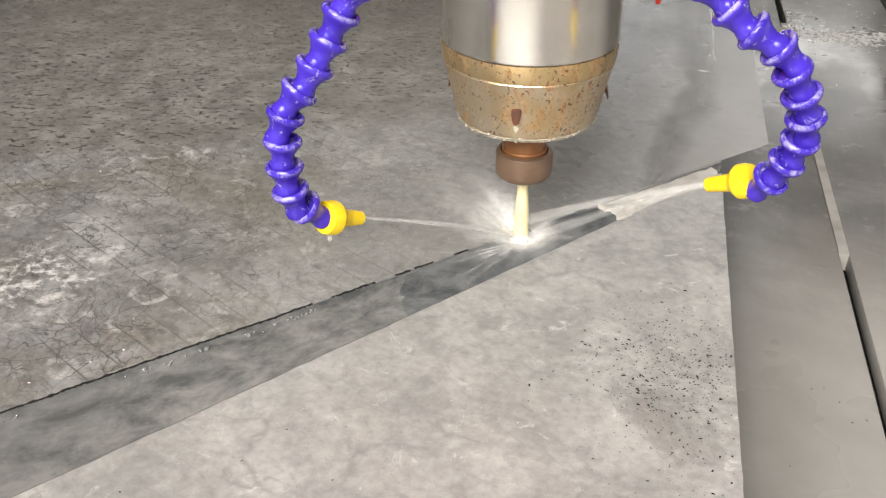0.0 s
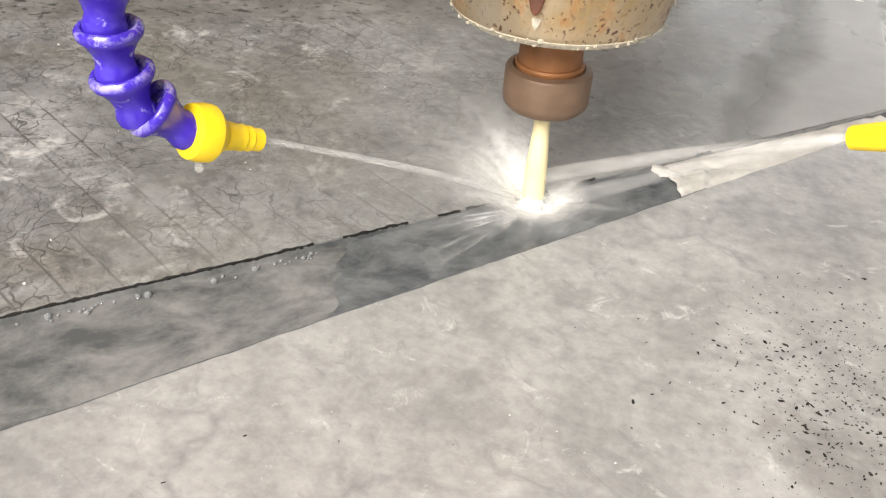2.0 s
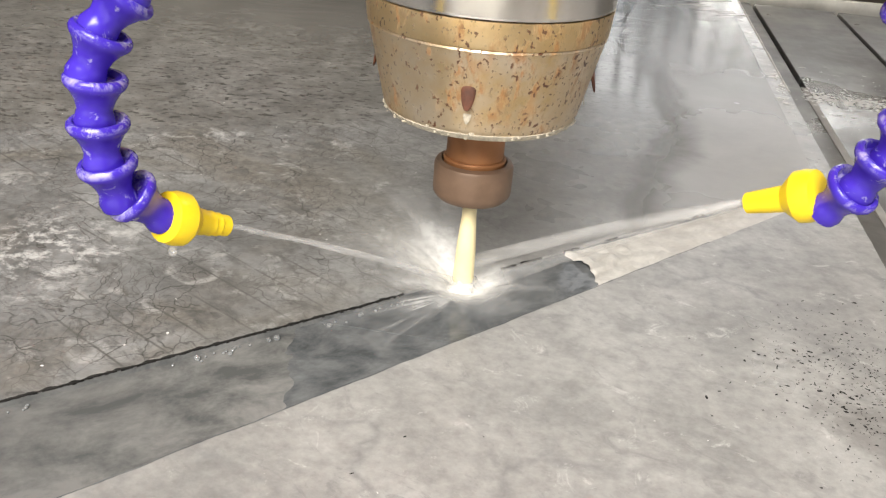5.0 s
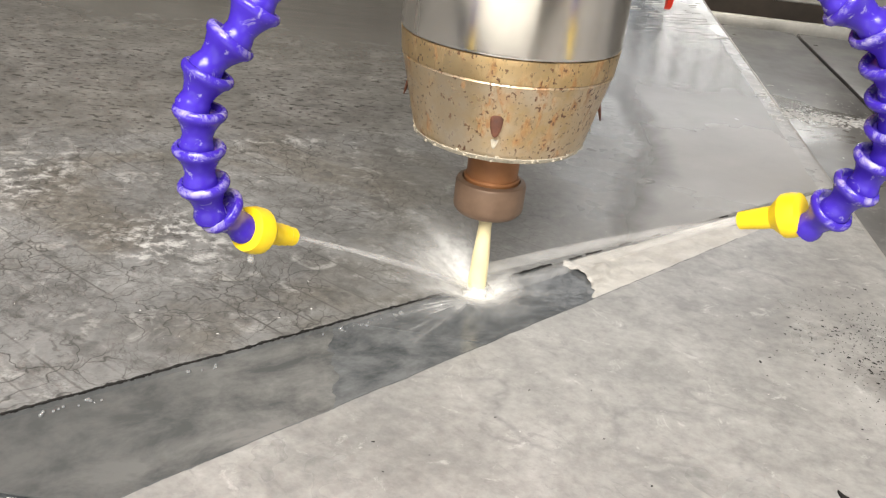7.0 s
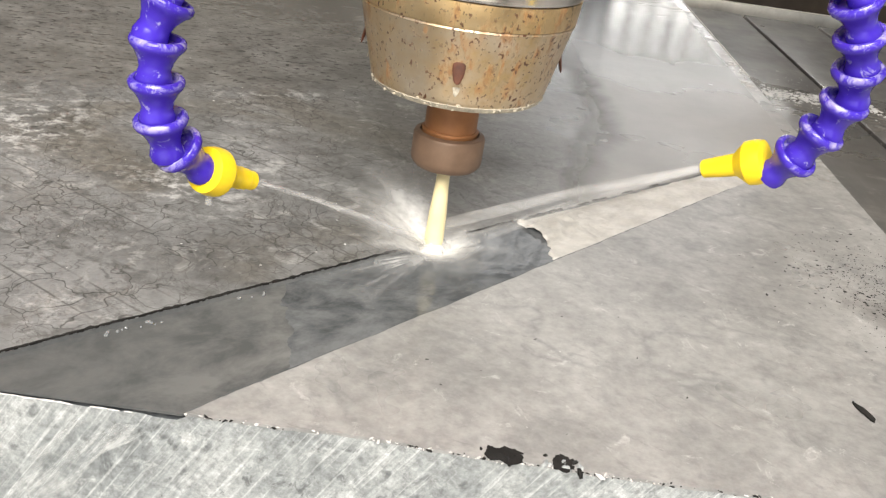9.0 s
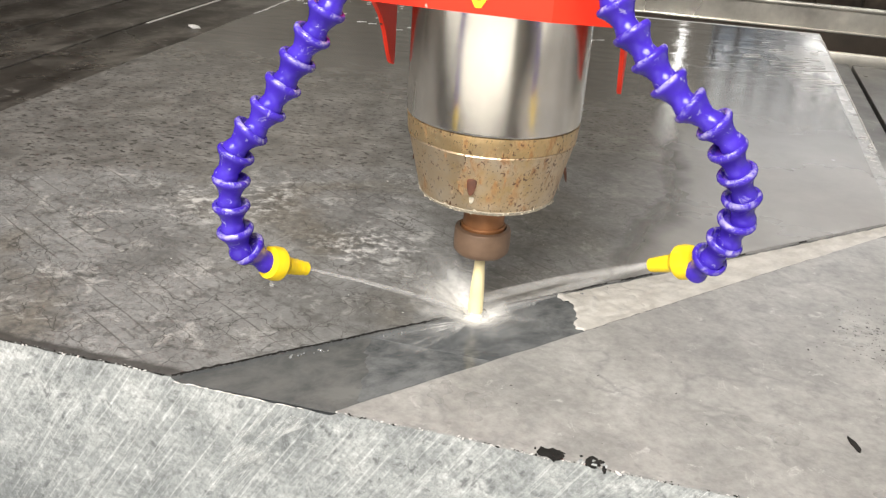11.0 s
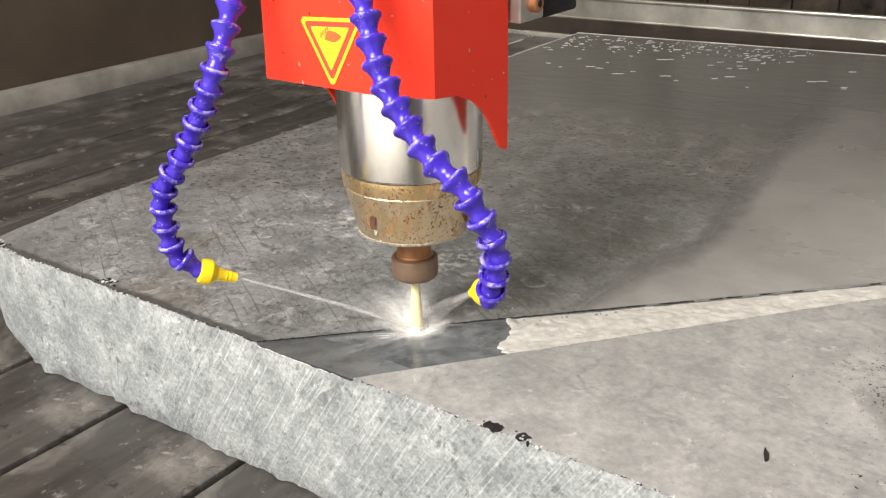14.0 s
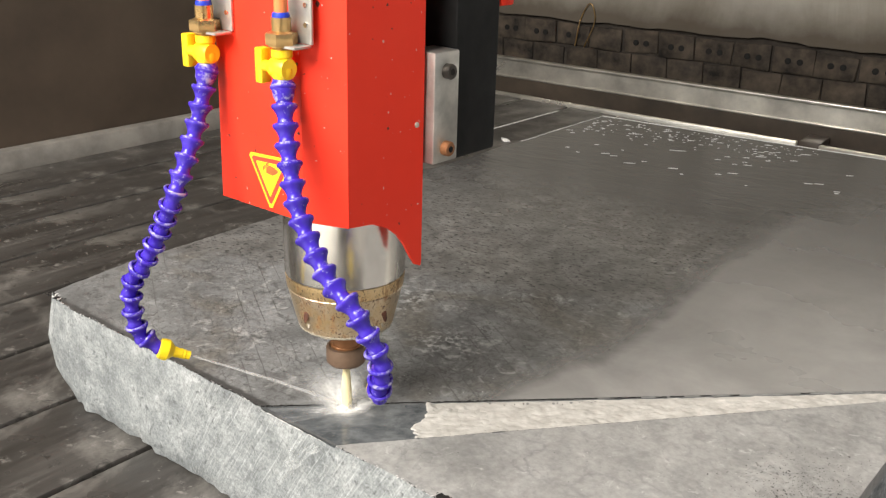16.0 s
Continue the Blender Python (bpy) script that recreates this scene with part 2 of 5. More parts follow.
def slab_front_material():
    m, nt, b = material("sawn_pale_stone")
    v = place(nt)
    mott = noisy(nt, v, 17, 10, 0.72, 0.3)
    col = ramp(nt, mott, (0.28, (0.165, 0.179, 0.182)), (0.43, (0.26, 0.276, 0.277)), (0.56, (0.35, 0.367, 0.364)), (0.72, (0.54, 0.552, 0.545)))
    dents = noisy(nt, place(nt, (1, 1, 0.8), (0, 25, 0)), 120, 6, 0.7, 0.7)
    pitted = ramp(nt, noisy(nt, v, 9, 4, 0.6), (0.42, 0.15), (0.58, 1.0))
    col = mixed(nt, sums(nt, "MULTIPLY", pitted, ramp(nt, dents, (0.37, 0.75), (0.42, 0.0))), col, (0.12, 0.128, 0.130))
    fleck = node(nt, "ShaderNodeTexVoronoi", Scale=105.0, Randomness=1.0)
    bent = node(nt, "ShaderNodeTexNoise", Scale=55.0, Detail=4.0)
    nt.links.new(v, bent.inputs["Vector"])
    shake = nt.nodes.new("ShaderNodeMix")
    shake.data_type = "VECTOR"
    shake.inputs[0].default_value = 0.03
    nt.links.new(place(nt, (1, 1, 0.5), (0, 40, 0)), shake.inputs[4])
    nt.links.new(bent.outputs["Color"], shake.inputs[5])
    nt.links.new(shake.outputs[1], fleck.inputs["Vector"])
    spots = sums(nt, "MULTIPLY", ramp(nt, fleck.outputs["Distance"], (0.18, 0.8), (0.36, 0.0)), ramp(nt, noisy(nt, v, 15, 6, 0.68), (0.49, 0.0), (0.57, 1.0)))
    col = mixed(nt, spots, col, (0.13, 0.14, 0.143))
    crumb = noisy(nt, v, 70, 8, 0.78, 0.4)
    col = mixed(nt, ramp(nt, crumb, (0.55, 0.0), (0.66, 0.55)), col, (0.62, 0.632, 0.622))
    col = mixed(nt, ramp(nt, crumb, (0.34, 0.55), (0.45, 0.0)), col, (0.17, 0.182, 0.185))
    # saw strokes, leaning
    st = noisy(nt, place(nt, (500, 60, 13), (0, 32, 0)), 1.0, 5, 0.66)
    x = xyz(nt, v)[0]
    sawn = ramp(nt, x, (0.22, 0.0), (0.36, 1.0))
    col = mixed(nt, sums(nt, "MULTIPLY", sawn, ramp(nt, st, (0.53, 0.0), (0.66, 0.6))), col, (0.64, 0.655, 0.650))
    col = mixed(nt, sums(nt, "MULTIPLY", sawn, ramp(nt, st, (0.34, 0.5), (0.45, 0.0))), col, (0.21, 0.226, 0.232))
    col = mixed(nt, 0.75, col, ramp(nt, noisy(nt, v, 260, 6, 0.8), (0.3, 0.2), (0.7, 0.82)), "OVERLAY")
    nt.links.new(col, b.inputs["Base Color"])
    b.inputs["Roughness"].default_value = 0.6
    bump(nt, b, mixed(nt, 0.5, crumb, st), 0.6, 0.0018)
    return m


def groove_material():
    m, nt, b = material("fresh_cut_wet_stone")
    v = place(nt)
    n = noisy(nt, place(nt, (30, 30, 30), (0, 0, 45)), 1.0, 7, 0.65, 0.8)
    nt.links.new(ramp(nt, n, (0.30, (0.06, 0.068, 0.075)), (0.5, (0.12, 0.13, 0.138)), (0.68, (0.20, 0.21, 0.215)), (0.8, (0.28, 0.285, 0.285))), b.inputs["Base Color"])
    b.inputs["Roughness"].default_value = 0.22
    return m


def water_material(name, low, high, scale, rough=0.08, bumpy=0.2, darker_front=False):
    m, nt, b = material(name)
    v = place(nt, (1, 1.4, 1), (0, 0, 45))
    n = noisy(nt, v, scale, 9, 0.68, 0.25)
    col = ramp(nt, n, (0.38, low), (0.62, high))
    if darker_front:                 # mixed towards a darker grey by the front edge
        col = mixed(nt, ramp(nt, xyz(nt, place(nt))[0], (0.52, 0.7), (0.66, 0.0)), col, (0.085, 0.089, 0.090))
    nt.links.new(col, b.inputs["Base Color"])
    b.inputs["Roughness"].default_value = rough
    b.inputs["IOR"].default_value = 1.33
    bump(nt, b, noisy(nt, v, scale * 1.6, 3, 0.5), bumpy, 0.002)
    return m


def film_material(name, edge):
    """Thin milky slurry run over the stone; the edge thins out towards the cutter."""
    m, nt, b = material(name)
    geo = nt.nodes.new("ShaderNodeNewGeometry")
    p = geo.outputs["Position"]
    wx, wy, wz = xyz(nt, p)
    n = noisy(nt, p, 8, 7, 0.62, 0.5)
    nt.links.new(ramp(nt, n, (0.3, (0.26, 0.253, 0.241)), (0.7, (0.355, 0.345, 0.329))), b.inputs["Base Color"])
    thick = ramp(nt, noisy(nt, p, 20, 6, 0.65, 0.4), (0.35, 0.93), (0.6, 1.0))
    thick = sums(nt, "MULTIPLY", thick, ramp(nt, sums(nt, "MULTIPLY", sums(nt, "ADD", wy, sums(nt, "MULTIPLY", n, 0.4)), 0.5), (0.45, 1.0), (0.78, 0.0)))
    if edge:
        lx, ly, lz = xyz(nt, place(nt))
        wave = noisy(nt, place(nt), 13, 6, 0.6, 0.6)
        near = sums(nt, "SUBTRACT", lx, ramp(nt, ly, (0.05, 0.0), (0.36, 0.055), (0.60, 0.02)))
        thick = sums(nt, "MULTIPLY", thick, ramp(nt, sums(nt, "ADD", near, sums(nt, "MULTIPLY", wave, 0.05)), (0.092, 0.0), (0.135, 1.0)))
    nt.links.new(thick, b.inputs["Alpha"])
    wet = ramp(nt, wy, (0.62, 0.0), (0.85, 1.0))
    nt.links.new(mixed(nt, wet, ramp(nt, noisy(nt, p, 5, 4), (0.35, 0.26), (0.65, 0.38)), 0.17), b.inputs["Roughness"])
    bump(nt, b, noisy(nt, p, 60, 4, 0.6), 0.08, 0.001)
    return m


def steel_material(name, rust_amount, base=(0.82, 0.80, 0.76), stain=(0.56, 0.40, 0.20)):
    m, nt, b = material(name)
    v = place(nt)
    grime = noisy(nt, v, 22, 6, 0.65)
    col = ramp(nt, grime, (0.35, tuple(c * 0.8 for c in base)), (0.65, base))
    if rust_amount:
        tan = mixed(nt, ramp(nt, noisy(nt, v, 26, 6, 0.7), (0.30, 0.45), (0.65, 1.0)), col, stain)
        drip = noisy(nt, place(nt, (150, 150, 60)), 1.0, 5, 0.65)
        gate = noisy(nt, v, 34, 3, 0.5)
        blot = sums(nt, "MULTIPLY", ramp(nt, drip, (0.50, 0.0), (0.60, 0.8)), ramp(nt, gate, (0.42, 0.0), (0.52, 1.0)))
        col = mixed(nt, blot, tan, (0.30, 0.125, 0.03))
        dots = sums(nt, "MULTIPLY", ramp(nt, noisy(nt, place(nt, (1, 1, 0.8)), 470, 2, 0.5), (0.60, 0.0), (0.63, 1.0)), ramp(nt, noisy(nt, v, 60, 4, 0.6), (0.44, 0.15), (0.54, 1.0)))
        col = mixed(nt, dots, col, (0.10, 0.042, 0.018))
        rust = sums(nt, "MAXIMUM", dots, blot)
        nt.links.new(sums(nt, "SUBTRACT", rust_amount, rust, True), b.inputs["Metallic"])
        b.inputs["Roughness"].default_value = 0.36
        bump(nt, b, rust, 0.3, 0.0004)
    else:
        b.inputs["Metallic"].default_value = 1.0
        smear = noisy(nt, place(nt, (60, 60, 8)), 1.0, 5, 0.6)
        nt.links.new(ramp(nt, smear, (0.35, 0.18), (0.70, 0.29)), b.inputs["Roughness"])
        dried = ramp(nt, noisy(nt, v, 20, 6, 0.7), (0.60, 0.0), (0.68, 0.5))
        col = mixed(nt, dried, col, (0.42, 0.40, 0.37))
        bump(nt, b, noisy(nt, place(nt, (6, 6, 400)), 1.0, 2), 0.04, 0.0003)
    nt.links.new(col, b.inputs["Base Color"])
    return m


def painted_red():
    m, nt, b = material("red_enamel")
    v = place(nt)
    n = noisy(nt, v, 6, 4)
    col = ramp(nt, n, (0.3, (0.90, 0.034, 0.013)), (0.7, (0.96, 0.048, 0.018)))
    sp = ramp(nt, noisy(nt, v, 150, 2, 0.5), (0.735, 0.0), (0.75, 1.0))
    col = mixed(nt, sp, col, (0.10, 0.03, 0.02))
    dust = ramp(nt, noisy(nt, v, 190, 2, 0.5), (0.735, 0.0), (0.76, 0.8))
    col = mixed(nt, dust, col, (0.72, 0.55, 0.5))
    nt.links.new(col, b.inputs["Base Color"])
    b.inputs["Roughness"].default_value = 0.5
    b.inputs["Specular IOR Level"].default_value = 0.3
    return m


def hose_plastic():
    m, nt, b = material("violet_blue_plastic")
    oi = nt.nodes.new("ShaderNodeObjectInfo")
    tc = nt.nodes.new("ShaderNodeTexCoord")
    add = nt.nodes.new("ShaderNodeVectorMath")
    nt.links.new(tc.outputs["Object"], add.inputs[0])
    nt.links.new(oi.outputs["Random"], add.inputs[1])
    v = add.outputs[0]
    z = xyz(nt, tc.outputs["Object"])[2]
    col = ramp(nt, noisy(nt, v, 45), (0.3, (0.040, 0.018, 0.34)), (0.7, (0.065, 0.030, 0.50)))
    rim = ramp(nt, sums(nt, "MULTIPLY", z, 50.0), (0.70, 0.0), (0.80, 1.0))
    scum = sums(nt, "MULTIPLY", ramp(nt, noisy(nt, v, 110, 6, 0.7, 0.5), (0.49, 0.0), (0.63, 0.8)), rim)
    spots = ramp(nt, noisy(nt, v, 130, 5, 0.7, 0.5), (0.60, 0.0), (0.68, 0.6))
    col = mixed(nt, sums(nt, "MAXIMUM", scum, spots), col, (0.46, 0.42, 0.58))
    nt.links.new(col, b.inputs["Base Color"])
    b.inputs["Roughness"].default_value = 0.26
    return m


def plank_material():
    m, nt, b = material("dirty_wet_table_plank")
    v = place(nt)
    oi = nt.nodes.new("ShaderNodeObjectInfo")
    grain = noisy(nt, place(nt, (30, 2.5, 10)), 1.0, 7, 0.65, 0.3)
    dirt = noisy(nt, v, 5, 7, 0.65, 0.6)
    col = ramp(nt, grain, (0.3, (0.029, 0.026, 0.023)), (0.55, (0.060, 0.055, 0.050)), (0.8, (0.120, 0.112, 0.102)))
    col = mixed(nt, ramp(nt, dirt, (0.50, 0.0), (0.66, 0.75)), col, (0.23, 0.216, 0.195))
    col = mixed(nt, ramp(nt, noisy(nt, v, 22, 7, 0.72), (0.60, 0.0), (0.67, 0.55)), col, (0.33, 0.31, 0.285))
    col = mixed(nt, ramp(nt, noisy(nt, v, 75, 5, 0.7, 0.6), (0.62, 0.0), (0.68, 0.5)), col, (0.24, 0.225, 0.205))
    col = mixed(nt, ramp(nt, noisy(nt, v, 38, 6, 0.7, 0.6), (0.34, 0.8), (0.40, 0.0)), col, (0.022, 0.020, 0.018))
    tone = sums(nt, "ADD", sums(nt, "MULTIPLY", oi.outputs["Random"], 0.35), 0.82)
    hsv = nt.nodes.new("ShaderNodeHueSaturation")
    nt.links.new(tone, hsv.inputs["Value"])
    nt.links.new(col, hsv.inputs["Color"])
    # slurry washed over the bed beside the stone
    geo = nt.nodes.new("ShaderNodeNewGeometry")
    wx, wy, wz = xyz(nt, geo.outputs["Position"])
    wash = sums(nt, "MULTIPLY", ramp(nt, sums(nt, "MULTIPLY", wx, 0.5), (0.49, 0.0), (0.52, 1.0)), ramp(nt, sums(nt, "ADD", wy, sums(nt, "MULTIPLY", dirt, 0.4)), (0.74, 1.0), (0.95, 0.25)))
    milky = ramp(nt, noisy(nt, v, 7, 6, 0.6), (0.3, (0.27, 0.258, 0.242)), (0.7, (0.37, 0.355, 0.336)))
    nt.links.new(mixed(nt, wash, hsv.outputs[0], milky), b.inputs["Base Color"])
    nt.links.new(ramp(nt, noisy(nt, v, 4, 4), (0.35, 0.22), (0.7, 0.6)), b.inputs["Roughness"])
    bump(nt, b, grain, 0.3, 0.0015)
    return m


def plaster_material():
    m, nt, b = material("stained_plaster")
    v = place(nt)
    n = noisy(nt, place(nt, (3, 3, 1.2)), 1.0, 8, 0.65, 0.6)
    col = ramp(nt, n, (0.28, (0.24, 0.215, 0.175)), (0.5, (0.37, 0.345, 0.295)), (0.75, (0.46, 0.435, 0.385)))
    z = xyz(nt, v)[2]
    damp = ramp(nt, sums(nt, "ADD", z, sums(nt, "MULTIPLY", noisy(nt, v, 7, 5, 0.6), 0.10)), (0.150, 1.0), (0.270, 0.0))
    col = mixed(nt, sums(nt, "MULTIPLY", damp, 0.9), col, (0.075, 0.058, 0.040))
    nt.links.new(col, b.inputs["Base Color"])
    b.inputs["Roughness"].default_value = 0.9
    bump(nt, b, noisy(nt, v, 50, 6, 0.7), 0.4, 0.004)
    return m


M_TOP, M_FRONT, M_GROOVE = slab_top_material(), slab_front_material(), groove_material()
M_FILM = film_material("milky_slurry_film", False)
M_FILM_EDGE = film_material("milky_slurry_film_edge", True)
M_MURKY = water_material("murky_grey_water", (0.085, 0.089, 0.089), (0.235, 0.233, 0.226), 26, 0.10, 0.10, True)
M_CLEAR = water_material("thin_clear_water", (0.062, 0.068, 0.073), (0.165, 0.172, 0.177), 30, 0.07, 0.12)
M_FOAM = water_material("milky_slurry_foam", (0.45, 0.43, 0.395), (0.63, 0.607, 0.565), 40, 0.35, 0.7)
M_STEEL, M_RUSTY = steel_material("brushed_steel", 0, (0.90, 0.87, 0.82)), steel_material("rust_specked_steel", 0.78)
M_BAND = steel_material("stained_band_steel", 0.92, (0.84, 0.72, 0.50), (0.68, 0.48, 0.23))
M_NUT = simple("rusty_brown_steel", (0.34, 0.15, 0.06), 0.5, 0.35, 0.3, 30, 0.1)
M_NUT_DARK = simple("dark_brown_steel", (0.185, 0.118, 0.078), 0.5, 0.3, 0.35, 30, 0.1)
M_BIT = simple("pale_gold_cutter", (0.92, 0.78, 0.46), 0.45, 0.0, 0.12, 60, 0.2)
M_SLURRY = simple("dried_slurry", (0.36, 0.345, 0.32), 0.7, 0.0, 0.2, 20, 0.2)
M_CRUST = simple("pale_stone_crust", (0.47, 0.42, 0.33), 0.7, 0.0, 0.3, 300, 0.8)
M_SLOT = simple("rusted_recess", (0.12, 0.042, 0.022), 0.7, 0.0, 0.5, 120, 0.5)
M_RED, M_HOSE = painted_red(), hose_plastic()
M_YELLOW = simple("yellow_plastic", (0.92, 0.65, 0.014), 0.35, 0.0, 0.08, 50, 0.05)
M_SIGN = simple("sign_yellow", (0.88, 0.62, 0.02), 0.4, 0.0, 0.05, 60, 0)
M_SIGN_RED = simple("sign_red", (0.76, 0.055, 0.03), 0.45, 0.0, 0.05, 60, 0)
M_PICTO = simple("sign_print", (0.42, 0.12, 0.03), 0.5, 0.0, 0.1, 60, 0)
M_BRASS = simple("brass", (0.62, 0.40, 0.17), 0.33, 0.9, 0.15, 40, 0.1)
M_COPPER = simple("orange_tube", (0.75, 0.22, 0.07), 0.4, 0.0, 0.1, 40, 0)
M_BLUE = simple("blue_ring", (0.02, 0.05, 0.55), 0.4, 0.0, 0.1, 40, 0)
M_ALU = simple("scuffed_aluminium", (0.50, 0.48, 0.44), 0.45, 0.75, 0.25, 35, 0.2)
M_BLACK = simple("black_powder_coat", (0.010, 0.010, 0.010), 0.6, 0.0, 0.3, 50, 0.1, 0.25)
M_BOLT = simple("dark_bolt_steel", (0.10, 0.09, 0.08), 0.4, 0.8, 0.3, 60, 0.1)
M_BOLT_RUST = simple("rusted_bolt", (0.32, 0.14, 0.06), 0.55, 0.4, 0.3, 90, 0.3)
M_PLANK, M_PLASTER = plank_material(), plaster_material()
M_STAINLESS = simple("stainless_sheet", (0.72, 0.69, 0.62), 0.34, 0.85, 0.35, 7, 0.05)
M_GUARD = simple("dark_guard_sheet", (0.082, 0.060, 0.043), 0.5, 0.1, 0.25, 4, 0.1)
M_STRIP = simple("weathered_strip", (0.30, 0.28, 0.25), 0.6, 0.2, 0.3, 12, 0.2)
M_BRICK = simple("grey_brown_brick", (0.056, 0.043, 0.031), 0.9, 0.0, 0.9, 14, 0.8)
M_MORTAR = simple("dark_mortar", (0.040, 0.032, 0.025), 0.95, 0.0, 0.4, 30, 0.6)
M_HOLE = simple("dark_hole", (0.01, 0.009, 0.008), 0.95, 0.0, 0.3, 30, 0)
M_CHIP = simple("black_stone_chip", (0.020, 0.019, 0.018), 0.75, 0.0, 0.4, 90, 0.3, 0.2)
M_WHITE_CHIP = simple("white_stone_chip", (0.72, 0.71, 0.69), 0.6, 0.0, 0.2, 90, 0.3)
M_SHED = simple("dim_shed_wall", (0.30, 0.28, 0.25), 0.9, 0.0, 0.25, 3, 0.1)
M_YARD = simple("sunlit_concrete", (0.70, 0.68, 0.63), 0.9, 0.0, 0.15, 2, 0.2)
M_SILT = simple("brown_wet_silt", (0.060, 0.046, 0.034), 0.45, 0.0, 0.4, 9, 0.2)
M_CONCRETE = simple("concrete_floor", (0.24, 0.23, 0.215), 0.8, 0.0, 0.3, 6, 0.3)


# ---- mesh helpers ----
def mesh_of(name, bm, mats, smooth=None):
    me = bpy.data.meshes.new(name)
    bmesh.ops.recalc_face_normals(bm, faces=bm.faces)
    bm.to_mesh(me)
    bm.free()
    for mat in mats if isinstance(mats, (list, tuple)) else [mats]:
        me.materials.append(mat)
    if smooth is not None:
        me.shade_smooth()
        me.set_sharp_from_angle(angle=radians(smooth))
    return me


def part(name, bm, mat, parent=None, label="", smooth=35):
    ob = new(name, mesh_of(name, bm, mat, smooth))
    if parent:
        ob.parent = parent
    if label:
        tagged(ob, label)
    return ob


def box(x0, x1, y0, y1, z0, z1, bevel=0.0, bm=None):
    bm = bm or bmesh.new()
    made = bmesh.ops.create_cube(bm, size=1.0)["verts"]
    for v in made:
        v.co = Vector(((x0 + x1) / 2 + v.co.x * (x1 - x0), (y0 + y1) / 2 + v.co.y * (y1 - y0), (z0 + z1) / 2 + v.co.z * (z1 - z0)))
    if bevel:
        edges = list({e for v in made for e in v.link_edges})
        bmesh.ops.bevel(bm, geom=edges, offset=bevel, segments=2, affect="EDGES", profile=0.5)
    return bm


def lathe(profile, seg=40, bm=None, m=Matrix()):
    """A turned body: (radius, height) from bottom to top, closed at both ends."""
    bm = bm or bmesh.new()
    rings = []
    for r, z in profile:
        rings.append([bm.verts.new(m @ Vector((r * math.cos(2 * math.pi * i / seg), r * math.sin(2 * math.pi * i / seg), z))) for i in range(seg)])
    for a, b in zip(rings, rings[1:]):
        for i in range(seg):
            j = (i + 1) % seg
            bm.faces.new((a[i], a[j], b[j], b[i]))
    bm.faces.new(rings[0][::-1])
    bm.faces.new(rings[-1])
    return bm


def aim(at, to):
    """A pose at a point whose z axis points to another."""
    way = (Vector(to) - Vector(at)).normalized()
    return Matrix.Translation(at) @ way.to_track_quat("Z", "Y").to_matrix().to_4x4()


def aim_x(at, to):
    way = (Vector(to) - Vector(at)).normalized()
    return Matrix.Translation(at) @ way.to_track_quat("X", "Z").to_matrix().to_4x4()


def prism(points, depth, axis="y", bm=None, at=0.0):
    """A plate: an outline in two axes, given depth along the third."""
    bm = bm or bmesh.new()
    put = {"y": lambda a, b, d: (a, at + d, b), "x": lambda a, b, d: (at + d, a, b), "z": lambda a, b, d: (a, b, at + d)}[axis]
    one = [bm.verts.new(put(a, b, 0)) for a, b in points]
    two = [bm.verts.new(put(a, b, depth)) for a, b in points]
    bm.faces.new(one)
    bm.faces.new(two[::-1])
    for i in range(len(points)):
        j = (i + 1) % len(points)
        bm.faces.new((one[i], two[i], two[j], one[j]))
    return bm


def spline(ctrl, n=40):
    pts = [Vector(p) for p in ctrl]
    pts = [2 * pts[0] - pts[1]] + pts + [2 * pts[-1] - pts[-2]]
    out = []
    for i in range(1, len(pts) - 2):
        a, b, c, d = pts[i - 1:i + 3]
        for k in range(n):
            u = k / n
            out.append(0.5 * (2 * b + (c - a) * u + (2 * a - 5 * b + 4 * c - d) * u * u + (3 * b - a - 3 * c + d) * u ** 3))
    out.append(pts[-2])
    return out


def along(points, step):
    """Points at even steps along a polyline, with their headings."""
    out, left = [], 0.0
    for a, b in zip(points, points[1:]):
        seg = (b - a).length
        while left <= seg:
            out.append((a.lerp(b, left / seg), (b - a).normalized()))
            left += step
        left -= seg
    return out


# ---- the setting ----
def build_table():
    bed = part("table_bed", box(-1.10, 2.62, -0.32, 2.16, TABLE_Z - 0.06, TABLE_Z - 0.022), M_BLACK)
    tagged(bed, "dark machine bed under dirty wet planks", "machine bed", kind="structure")
    w = 0.1862
    bm = box(0, w - 0.009, -0.32, 2.14, TABLE_Z - 0.022, TABLE_Z, 0.003)
    me = mesh_of("plank", bm, M_PLANK, 35)
    x = 0.033 - 6 * w
    while x < 2.5:
        ob = new("plank", me)
        ob.parent = bed
        ob.location.x = x
        x += w
    part("slot_fill", box(-0.5240, -0.5160, 1.60, 2.06, TABLE_Z - 0.02, TABLE_Z + 0.001), M_WHITE_CHIP, bed, "pale slurry dried in the slot")
    part("slot_fill", box(1.1405, 1.1508, 0.667, 1.42, TABLE_Z - 0.02, TABLE_Z + 0.0006), M_SLURRY, bed, "slurry packed into the slot")


